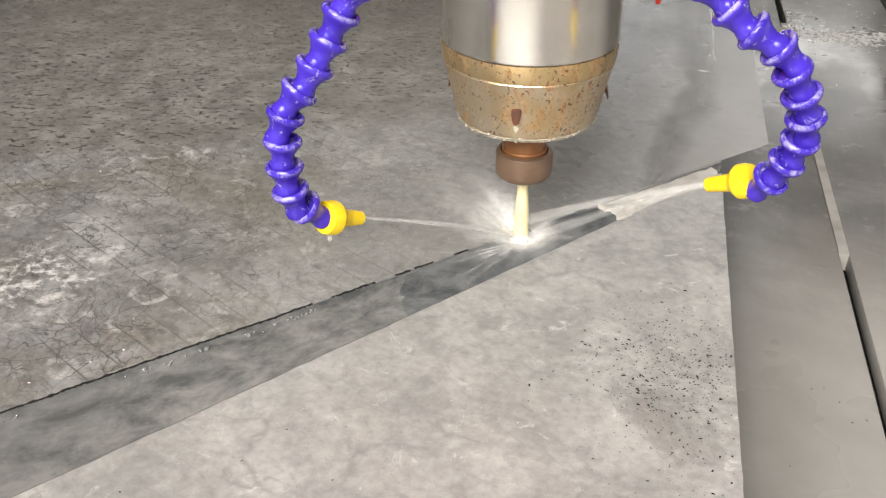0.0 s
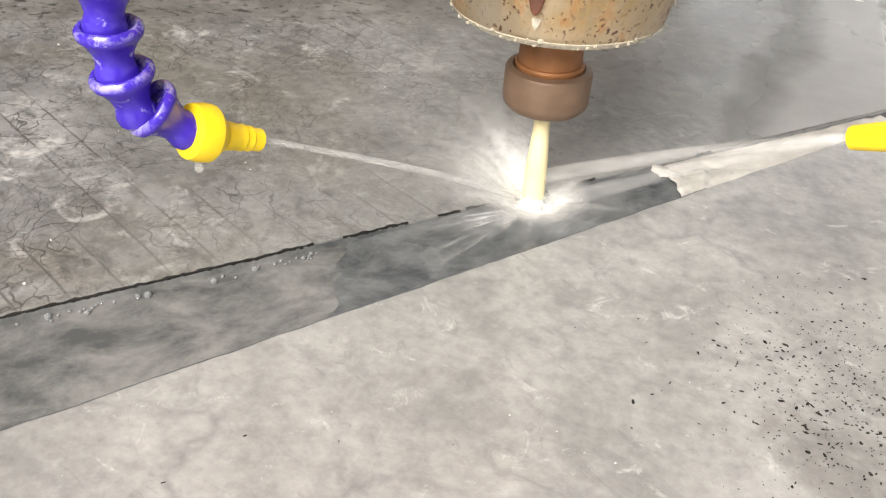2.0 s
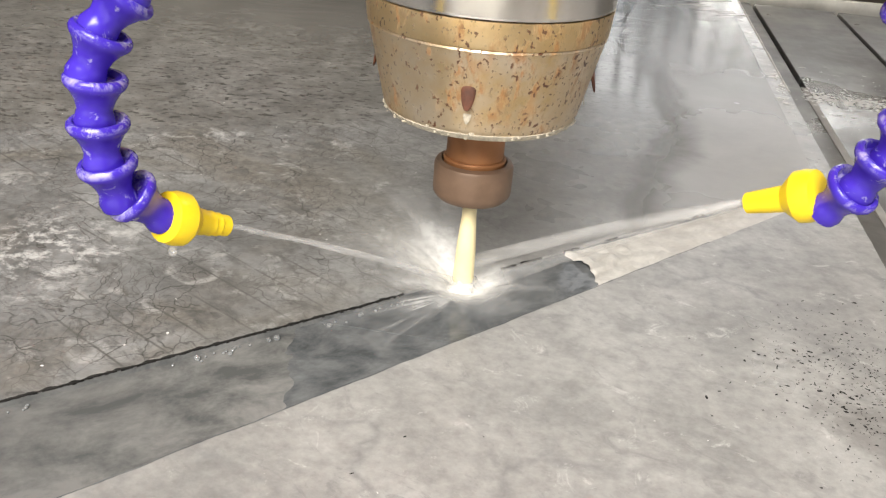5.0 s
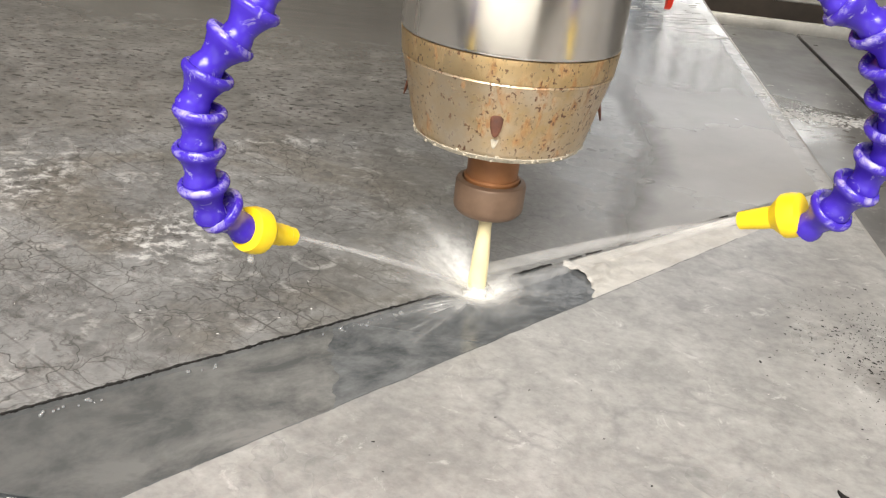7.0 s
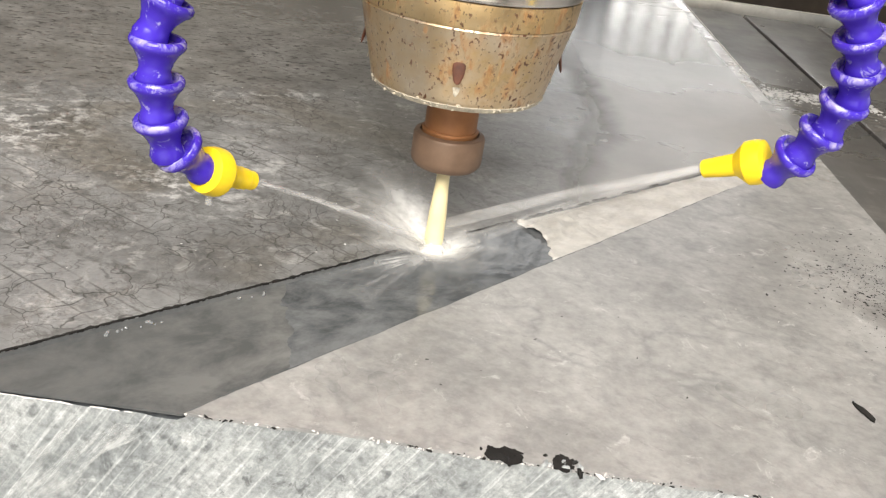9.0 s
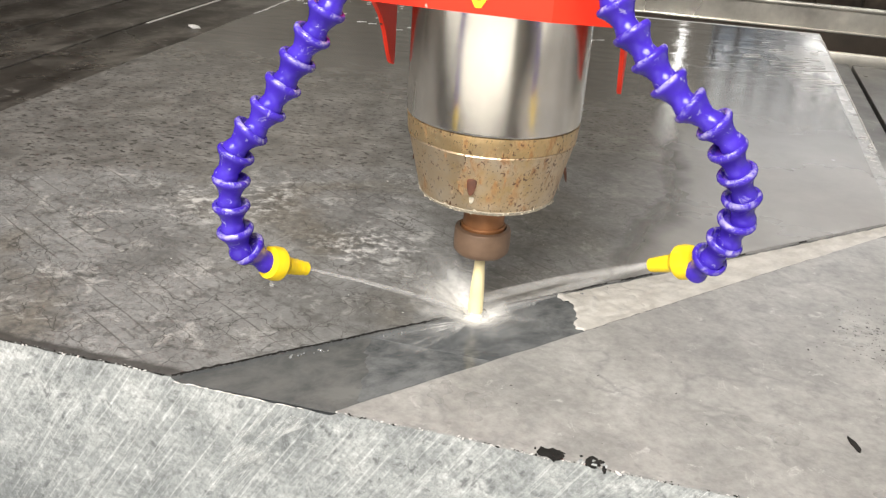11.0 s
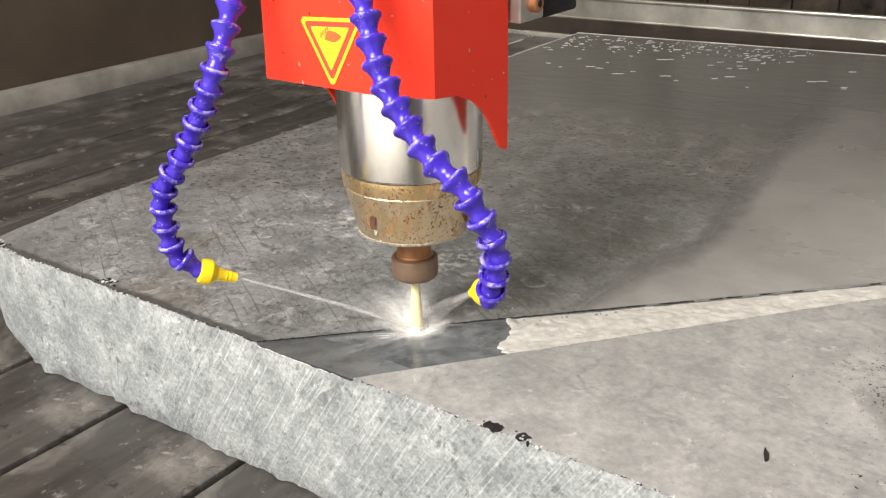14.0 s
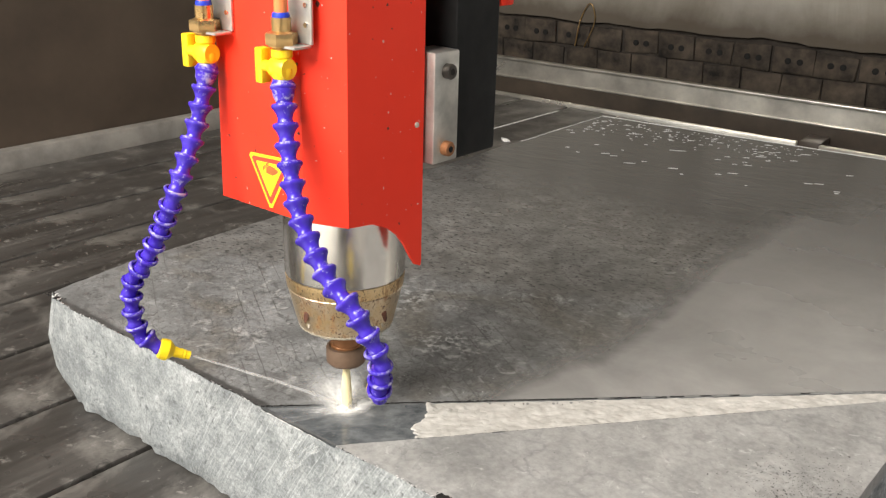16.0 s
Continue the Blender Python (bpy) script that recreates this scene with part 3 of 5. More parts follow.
def build_room():
    floor = part("floor", box(-2.2, 3.2, -1.4, 3.4, -0.95, -0.90), M_CONCRETE)
    yard = part("ground", box(-120, 120, -120, 120, -1.0, -0.96), M_YARD)
    tagged(yard, "pale concrete yard before the open shed", "ground", kind="structure")
    tagged(floor, "grey concrete workshop floor", "floor", kind="structure")
    legs = part("bed_frame", box(-1.05, 2.55, -0.28, 2.1, -0.90, TABLE_Z - 0.06), M_BLACK)
    tagged(legs, "dark steel base of the machine bed", "machine bed", kind="structure")
    turn = pose(0, 0, 0, 0, 0, 4.0)
    wx0, wx1, wz0, wz1 = 0.99, 1.90, 0.150, 1.34
    sx0, sx1, sz0, sz1 = 0.890, 0.925, 0.23, 0.68      # a narrow slit beside the window
    bm = bmesh.new()
    for x0, x1, z0, z1 in ((-2.2, sx0, -0.92, 3.2), (sx1, wx0, -0.92, 3.2), (sx0, sx1, -0.92, sz0), (sx0, sx1, sz1, 3.2), (wx1, 4.2, -0.92, 3.2), (wx0, wx1, -0.92, wz0), (wx0, wx1, wz1, 3.2)):
        box(x0, x1, 2.62, 2.80, z0, z1, 0.0, bm)
    back = part("wall_back", bm, M_MORTAR)
    back.matrix_world = turn
    tagged(back, "weathered wall of hollow bricks below stained plaster", "wall", kind="structure")
    # plaster coat with an uneven lower rim
    rnd = random.Random(5)
    rim = lambda x: 0.075 + 0.02 * noise.noise((x * 4.2, 0, 3)) + 0.006 * noise.noise((x * 31, 0, 6))
    bm = bmesh.new()
    for x0, x1, hi in ((-2.2, sx0, 3.2), (sx0, sx1, sz0), (sx1, wx0, 3.2), (wx0, wx1, wz0), (wx1, 4.2, 3.2)):
        n = max(2, int((x1 - x0) / 0.04))
        prism([(x0 + (x1 - x0) * i / n, rim(x0 + (x1 - x0) * i / n)) for i in range(n + 1)] + [(x1, hi), (x0, hi)], 0.022, "y", bm, 2.598)
    box(wx0, wx1, 2.598, 2.62, wz1, 3.2, 0.0, bm)
    box(sx0, sx1, 2.598, 2.62, sz1, 3.2, 0.0, bm)
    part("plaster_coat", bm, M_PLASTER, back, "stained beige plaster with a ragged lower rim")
    win = part("window_1", box(wx0, wx1, 2.70, 2.74, wz0, wz0 + 0.02), M_BLACK)
    win.matrix_world = turn
    tagged(win, "barred window opening in the back wall", "window", kind="structure")
    part("window_frame", box(wx0, wx1, 2.70, 2.74, wz1 - 0.03, wz1), M_BLACK, win)
    for i in range(14):
        x = wx0 + 0.02 + (wx1 - wx0 - 0.04) * i / 13
        part("window_bar", box(x - 0.006, x + 0.006, 2.66, 2.69, wz0, wz1), M_BLACK, win)
    # hollow bricks laid with their two core holes outwards
    brick_w, brick_h = 0.131, 0.082
    for row in range(4):
        for i in range(-9, 22):
            x0 = i * 0.137 + (0.04 if row % 2 else 0.0)
            z1 = 0.058 - row * 0.088
            d = rnd.uniform(-0.004, 0.004)
            bm = box(x0 + rnd.uniform(-0.003, 0.003), x0 + brick_w + rnd.uniform(-0.003, 0.003), 2.609 + d, 2.63, z1 - brick_h, z1 + rnd.uniform(-0.003, 0.003), 0.004)
            for q in bm.verts:                # chipped, uneven arrises
                q.co += Vector((0.006 * noise.noise(q.co * 37), 0, 0.008 * noise.noise(q.co * 29)))
            bm.transform(Matrix.Translation((x0, 2.6, z1)) @ Matrix.Rotation(rnd.gauss(0, 0.03), 4, "Y") @ Matrix.Translation((-x0, -2.6, -z1)))
            br = part("brick", bm, M_BRICK, back)
            if row == 0 and i != -4:
                for hx in (0.38, 0.68):
                    hole = lathe([(0.0105, 0), (0.0105, 0.006)], 14, None, Matrix.Translation((x0 + hx * brick_w, 2.6055 + d, z1 - 0.042)) @ pose(0, 0, 0, -90))
                    part("core_hole", hole, M_HOLE, br)
    left = part("wall_left", box(-1.24, -1.16, -0.75, 2.55, -0.92, 3.2), M_GUARD)
    tagged(left, "dark brown sheet guard beside the machine bed", "wall", kind="structure")
    strip = part("trim", box(-1.155, -1.115, -0.32, 2.14, -0.21, -0.108, 0.004), M_STRIP)
    tagged(strip, "pale weathered strip along the bed", "trim", kind="structure")
    # unseen wall, added to darken the right side of the spindle's reflections
    front = part("wall_front", box(1.50, 3.2, -1.5, -1.4, -0.92, 3.2), M_SHED)
    tagged(front, "plain unseen wall added beside the open front to dim reflections", "wall", kind="structure")
    # unseen roof, added to block sun and sky above the bed
    top = part("ceiling", box(-2.2, 3.2, -1.4, 3.4, 3.2, 3.3), M_SHED)
    tagged(top, "plain unseen ceiling added to keep sun and sky out", "ceiling", kind="structure")


def build_gutter():
    g = part("gutter", box(-1.10, 2.6, 2.30, 2.306, -0.22, -0.045), M_STAINLESS)
    g.matrix_world = pose(0, 0, 0, 0, 0, 3.0)
    tagged(g, "dull stainless steel channel along the back of the bed", "gutter", kind="structure")
    part("channel_floor", box(-1.10, 2.6, 2.19, 2.30, -0.226, -0.22), M_SILT, g, "brown silt on the channel floor")
    part("rolled_rim", box(-1.10, 2.6, 2.290, 2.316, -0.050, -0.040, 0.003), M_STAINLESS, g)
    part("stained_face", box(-1.10, 2.6, 2.296, 2.2995, -0.219, -0.112), M_SILT, g, "brown stained lower face of the channel")
    part("fold", box(-1.10, 2.6, 2.293, 2.2995, -0.1115, -0.106, 0.001), M_STAINLESS, g)
    part("front_lip", box(-1.10, 0.335, 2.168, 2.186, -0.20, -0.140, 0.002), M_STAINLESS, g)
    part("front_lip", box(0.40, 2.6, 2.168, 2.186, -0.20, -0.140, 0.002), M_STAINLESS, g)
    part("gap_block", box(0.338, 0.397, 2.188, 2.287, -0.20, -0.138, 0.003), M_SILT, g, "dark block in the gap of the lip")


# ---- the stone ----
CUT_X, CUT_W, CUT_D, TAPER = 0.446, 0.117, 0.0075, 0.82   # where the cut leaves the front edge, its width along that edge, its depth, the lean of its near side


def slab_edge(x):
    """Uneven front edge of the stone."""
    y = 0.003 * noise.noise((x * 18, 0, 0)) + 0.0018 * noise.noise((x * 95, 4, 0))
    return y + 0.014 * max(0.0, 1 - x / 0.05) ** 2      # worn corner


def build_slab():
    slab = new("stone_slab")
    tagged(slab, "thick grey stone slab, wet on top, with a shallow diagonal cut", "stone slab")
    xr, back_at = 0.995, lambda x: 1.517 + 0.12 * max(0, x)
    step = 0.005
    n = int((xr + 0.0) / step)
    xs = [i * xr / n for i in range(n + 1)]
    left_edge = [(-0.022 * min(1.0, y / 0.15) - 0.010 * y - 0.006 * noise.noise((y * 7, 2, 9)) + 0.003 * noise.noise((y * 50, 1, 1)), y) for y in np.linspace(0.03, 1.505, 120)]

    def top_piece(name, pts, z=0.0):
        bm = bmesh.new()
        one = [bm.verts.new((a, b, z)) for a, b in pts]
        two = [bm.verts.new((a, b, z - 0.02)) for a, b in pts]
        bm.faces.new(one)
        for i in range(len(pts)):
            j = (i + 1) % len(pts)
            bm.faces.new((one[i], two[i], two[j], one[j]))
        bmesh.ops.triangulate(bm, faces=[f for f in bm.faces if len(f.verts) > 4])
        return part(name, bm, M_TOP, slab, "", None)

    def rag(k, off):
        return 0.0005 * noise.noise((k * 1.1, off, 0.5)) + 0.0002 * noise.noise((k * 9.0, off, 2.5))

    end = xr - CUT_X                       # the cut meets the far side edge here
    back_line = [(CUT_X + u + rag(u * 60, 1), u - rag(u * 60, 1)) for u in np.linspace(0, end, 420)]
    end2 = (xr - CUT_X - CUT_W) / TAPER
    near_line = [(CUT_X + CUT_W + u * TAPER + rag(u * 60, 7), u - rag(u * 60, 7)) for u in np.linspace(0, end2, 300)]
    bare = [(x, slab_edge(x)) for x in xs if x < CUT_X - 0.002] + back_line + [(xr, back_at(xr))] + [(0.5, back_at(0.5)), (-0.038, 1.513)] + left_edge[::-1]
    top_piece("bare_face", bare)
    edge_r = [(xr + 0.0008 * noise.noise((y * 90, 3, 3)), y) for y in np.linspace(0.004, end2 - 0.01, 60)]
    near = [(x, slab_edge(x)) for x in xs if x > CUT_X + CUT_W + 0.002] + edge_r + near_line[::-1]
    top_piece("slurry_face", near)
    # floor of the cut, a sheet let into the stone
    bm = bmesh.new()
    floor = [(CUT_X - 0.004, 0.0015), (CUT_X + CUT_W + 0.004, 0.0015), (xr - 0.001, end2 - 0.004), (xr - 0.001, end + 0.004)]
    prism(floor, -0.01, "z", bm, -CUT_D)
    # black strips on the back rim: wet stone plus its shadow line as colour
    bm2 = bmesh.new()
    for i in range(len(back_line) - 1):
        (ax, ay), (bx, by) = back_line[i], back_line[i + 1]
        if ax > 0.90 or (ax > 0.70 and noise.noise((i * 0.11, 8, 3)) < (ax - 0.76) * 2.2):
            continue
        o = 0.0003
        lowz = -0.0005 - 0.0006 * noise.noise((i * 0.45, 2, 2)) - 0.0008 * noise.noise((i * 0.83, 6, 2))
        quad = [(ax + o, ay - o, 0.0001), (bx + o, by - o, 0.0001), (bx + o, by - o, lowz), (ax + o, ay - o, lowz)]
        wa, wb = (0.0001 + 0.0012 * max(0.0, 0.35 + noise.noise((k * 0.37, 5, 1)) + 0.5 * noise.noise((k * 0.9, 9, 1))) for k in (i, i + 1))
        top = [(ax - wa, ay + wa, 0.0003), (bx - wb, by + wb, 0.0003)]
        vs = [bm2.verts.new(q) for q in quad]
        tv = [bm2.verts.new(q) for q in top]
        bm2.faces.new(vs)
        bm2.faces.new((tv[0], tv[1], vs[1], vs[0]))
    part("cut_rim", bm2, M_CHIP, slab, "dark wet rim of the cut, its shadow line painted in", None)
    bm2 = bmesh.new()
    o = 0.0004
    lows = [bm2.verts.new((a + o * 2.5, b - o * 2.5, -0.0062)) for a, b in back_line]
    tops = [bm2.verts.new((a + o * 0.6, b - o * 0.6, -0.0006)) for a, b in back_line]
    for i in range(len(back_line) - 1):
        bm2.faces.new((lows[i], lows[i + 1], tops[i + 1], tops[i]))
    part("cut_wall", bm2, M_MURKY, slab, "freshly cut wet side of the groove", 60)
    # thin dark strip paints the shadow line on the near edge
    bm2 = bmesh.new()
    o = 0.00028
    for i in range(len(near_line) - 1):
        (ax, ay), (bx, by) = near_line[i], near_line[i + 1]
        if ax > 0.885:
            break
        wa, wb = (0.0004 * max(0.05, 0.35 + noise.noise((k * 0.31, 7, 1)) + 0.6 * noise.noise((k * 0.8, 3, 1))) for k in (i, i + 1))
        quad = [(ax - o, ay + o, 0.0002), (bx - o, by + o, 0.0002), (bx + wb, by - wb, 0.0003), (ax + wa, ay - wa, 0.0003)]
        bm2.faces.new([bm2.verts.new(q) for q in quad])
    part("cut_rim", bm2, M_GROOVE, slab, "dark wet rim of the cut, its shadow line painted in", None)
    part("cut_floor", bm, M_GROOVE, slab, "freshly cut darker stone, wet")
    # body below the faces, with a rough sawn front
    bm = bmesh.new()
    nz = 26
    cols = []
    for x in xs:
        cut = CUT_X < x < CUT_X + CUT_W
        ztop = -0.0037 if cut else -0.0006
        col = []
        for k in range(nz + 1):
            u = k / nz
            z = ztop + (TABLE_Z + 0.0015 - ztop) * u
            y = slab_edge(x) - 0.0012 + 0.0016 * noise.noise((x * 14, z * 22, 1)) * min(1, u * 6) + 0.0009 * noise.noise((x * 85, z * 85, 5)) * min(1, u * 8)
            y += 0.006 * max(0, u - 0.88) / 0.12 * (0.6 + 0.8 * noise.noise((x * 45, 8, 0)))
            z += 0.004 * max(0, u - 0.9) / 0.1 * max(0, noise.noise((x * 25, 3, 8)))
            xx = x
            if x < 0.05:                      # worn, undercut corner of the stone
                w = (0.05 - x) / 0.05
                xx = x + w * np.interp(u, (0, 0.5, 0.82, 1.0), (-0.004, -0.031, -0.019, 0.030))
            col.append(bm.verts.new((xx, y, z)))
        cols.append(col)
    for a, b in zip(cols, cols[1:]):
        for k in range(nz):
            bm.faces.new((a[k], b[k], b[k + 1], a[k + 1]))
    part("front_face", bm, M_FRONT, slab, "pale sawn stone front with chipped rims", 60)
    bm = bmesh.new()
    outline = [(0.01, 0.028), (xr - 0.004, 0.02), (xr - 0.003, back_at(xr) - 0.004), (-0.034, 1.509), (-0.02, 0.05)]
    prism(outline, TABLE_Z + 0.021, "z", bm, -0.0195)
    part("body", bm, M_FRONT, slab)
    # white tube along the far edges, a painted glint of the wet arris
    bm = bmesh.new()
    run = [Vector((a, b, -0.0004)) for a, b in left_edge if b > 1.15] + [Vector((-0.038, 1.513, -0.0004))] + [Vector((x, back_at(x), -0.0004)) for x in np.linspace(0.0, xr, 40)] + [Vector((xr + 0.001, y, -0.0004)) for y in np.linspace(1.6, 0.80, 60)]
    tube(bm, run, [0.0015 + 0.0008 * noise.noise((k * 0.3, 1, 1)) for k in range(len(run))], 6)
    part("worn_edge", bm, M_WHITE_CHIP, slab, "white tube painting the wet glint along the far edge")
    # two broken pits at the front rim
    rnd = random.Random(8)
    for hx, hw, lots in ((0.7025, 0.0105, (M_CHIP,)), (0.7285, 0.0085, (M_CHIP, M_FRONT))):
        ring = [(hx + hw * (1 if hx < 0.71 else 0.55) * math.cos(a) * rnd.uniform(0.7, 1.15), 0.0025 + 0.006 * math.sin(a) * rnd.uniform(0.6, 1.15)) for a in np.linspace(0, 2 * math.pi, 25)[:-1]]
        part("broken_pit", prism(ring, 0.0005, "z", None, 0.0002), M_CHIP, slab, "broken-out pit in the rim", None)
        for mat in lots:
            bm = bmesh.new()
            for k in range(16 if mat is M_CHIP else 9):
                r = rnd.uniform(0.0010, 0.0030)
                px, py = hx + hw * rnd.uniform(-1, 1), rnd.uniform(-0.002, 0.0075) if mat is M_CHIP else rnd.uniform(-0.002, 0.004)
                m = Matrix.Translation((px, py, -r * 0.25)) @ Euler((rnd.uniform(0, 3), rnd.uniform(0, 3), rnd.uniform(0, 3))).to_matrix().to_4x4() @ Matrix.Diagonal((r, r * 0.8, r * 0.45, 1))
                bmesh.ops.create_icosphere(bm, subdivisions=1, radius=1.0, matrix=m)
            part("broken_pit", bm, mat, slab, "broken-out pit in the rim", None)
    return slab


U = math.sqrt(0.5)


def cut_xy(s, w):
    """A point in the cut: s along it from the front edge, w across it from the back line."""
    return (CUT_X + s * U + w * U, s * U - w * U)


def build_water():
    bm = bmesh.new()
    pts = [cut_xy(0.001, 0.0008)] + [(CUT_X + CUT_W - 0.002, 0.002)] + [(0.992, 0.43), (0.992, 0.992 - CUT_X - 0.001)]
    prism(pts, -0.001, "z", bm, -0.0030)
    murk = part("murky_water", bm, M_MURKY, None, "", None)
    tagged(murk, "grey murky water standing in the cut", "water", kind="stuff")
    # white tubes paint the bright meniscus where it spills at the front edge
    bm = bmesh.new()
    rnd = random.Random(3)
    xs = np.linspace(CUT_X + 0.002, CUT_X + CUT_W - 0.006, 60)
    pts = [Vector((x, -0.0012 + 0.001 * noise.noise((x * 120, 0, 0)), -0.0036 + 0.0006 * noise.noise((x * 90, 5, 0)))) for x in xs]
    for a in range(0, len(pts) - 4, 4):
        if rnd.random() < 0.8:
            run = pts[a:a + rnd.randint(3, 6)]
            tube(bm, run, [0.00015 + 0.0004 * rnd.random() * math.sin(math.pi * (i + 0.5) / len(run)) for i in range(len(run))], 6)
    rim = part("water_rim", bm, M_WHITE_CHIP, None)
    tagged(rim, "white line painting the bright meniscus at the edge", "scum", kind="stuff")


def build_spill():
    """Milky water running down the sawn front below the cut."""
    m, nt, b = material("milky_run")
    n = noisy(nt, place(nt, (120, 60, 22), (0, 40, 0)), 1.0, 5, 0.65)
    nt.links.new(ramp(nt, n, (0.44, 0.0), (0.66, 0.5)), b.inputs["Alpha"])
    b.inputs["Base Color"].default_value = (0.78, 0.79, 0.77, 1)
    b.inputs["Roughness"].default_value = 0.2
    bm = bmesh.new()
    rows = []
    for i in range(25):
        u = i / 24
        z = -0.005 - 0.075 * u
        mid = 0.535 - 0.055 * u ** 0.8 + 0.004 * noise.noise((u * 5, 0, 0))
        half = 0.012 * (1 - u) ** 0.7 + 0.004 + 0.004 * noise.noise((u * 7, 3, 0))
        rows.append([bm.verts.new((mid + half * k, -0.0075, z)) for k in (-1, -0.3, 0.4, 1)])
    for a, c in zip(rows, rows[1:]):
        for k in range(3):
            bm.faces.new((a[k], a[k + 1], c[k + 1], c[k]))
    ob = part("spilled_water", bm, m, None, "", 80)
    tagged(ob, "milky water running down the front of the slab", "water", kind="stuff")


def tube(bm, pts, radii, seg=8):
    rings = []
    for i, p in enumerate(pts):
        way = (pts[min(i + 1, len(pts) - 1)] - pts[max(i - 1, 0)]).normalized()
        q = way.to_track_quat("Z", "Y")
        rings.append([bm.verts.new(p + q @ Vector((radii[i] * math.cos(2 * math.pi * k / seg), radii[i] * math.sin(2 * math.pi * k / seg), 0))) for k in range(seg)])
    for a, b in zip(rings, rings[1:]):
        for k in range(seg):
            j = (k + 1) % seg
            bm.faces.new((a[k], a[j], b[j], b[k]))
    bm.faces.new(rings[0][::-1])
    bm.faces.new(rings[-1])


def foam_piece(name, s0, s1, lobed, z, seed, x_max):
    """A raft of slurry foam between two places along the cut."""
    bm = bmesh.new()
    w0, wide = (-0.013, 0.074) if lobed else (-0.002, 0.064)
    ns, nw = max(4, int((s1 - s0) / 0.0016)), 48
    rnd = random.Random(int(seed))
    lumps = [(s0 + abs(rnd.gauss(0.012, 0.016)) if lobed else rnd.uniform(s0, s1), rnd.uniform(w0 + 0.008, 0.022), rnd.uniform(0.003, 0.0085)) for k in range(34 if lobed else 0)]
    rows = []
    for i in range(ns + 1):
        row = []
        for j in range(nw + 1):
            w = w0 + wide * j / nw
            lead = 0.0
            if lobed:
                lead = 0.020 * noise.noise((w * 38, seed, 0)) + 0.009 * abs(noise.noise((w * 120, seed, 4))) + 0.024 * (1 - j / nw)
            s = s0 + lead + (s1 - s0 - lead) * i / ns
            h = 0.0009 * noise.noise((s * 60, w * 60, seed)) + 0.0007 * noise.noise((s * 150, w * 150, seed + 3))
            for ls, lw, lr in lumps:
                d2 = ((s - ls - lead * 0.9) ** 2 + (w - lw) ** 2) / lr ** 2
                if d2 < 1:
                    h += lr * 0.17 * (1 - d2)
            if lobed:
                h += 0.0012 * math.exp(-((i / ns) / 0.10) ** 2) - (0.004 if i == 0 else 0)
            h = min(h, 0.0028 if w < 0.018 else 0.0012)
            x, y = s * U + w * U, s * U - w * U
            if x > x_max:
                x = x_max
            row.append(bm.verts.new((x, y, h)))
        rows.append(row)
    for a, b in zip(rows, rows[1:]):
        for j in range(nw):
            bm.faces.new((a[j], a[j + 1], b[j + 1], b[j]))
    ob = part(name, bm, M_FOAM, None, "", 80)
    ob.location.z = z
    return ob


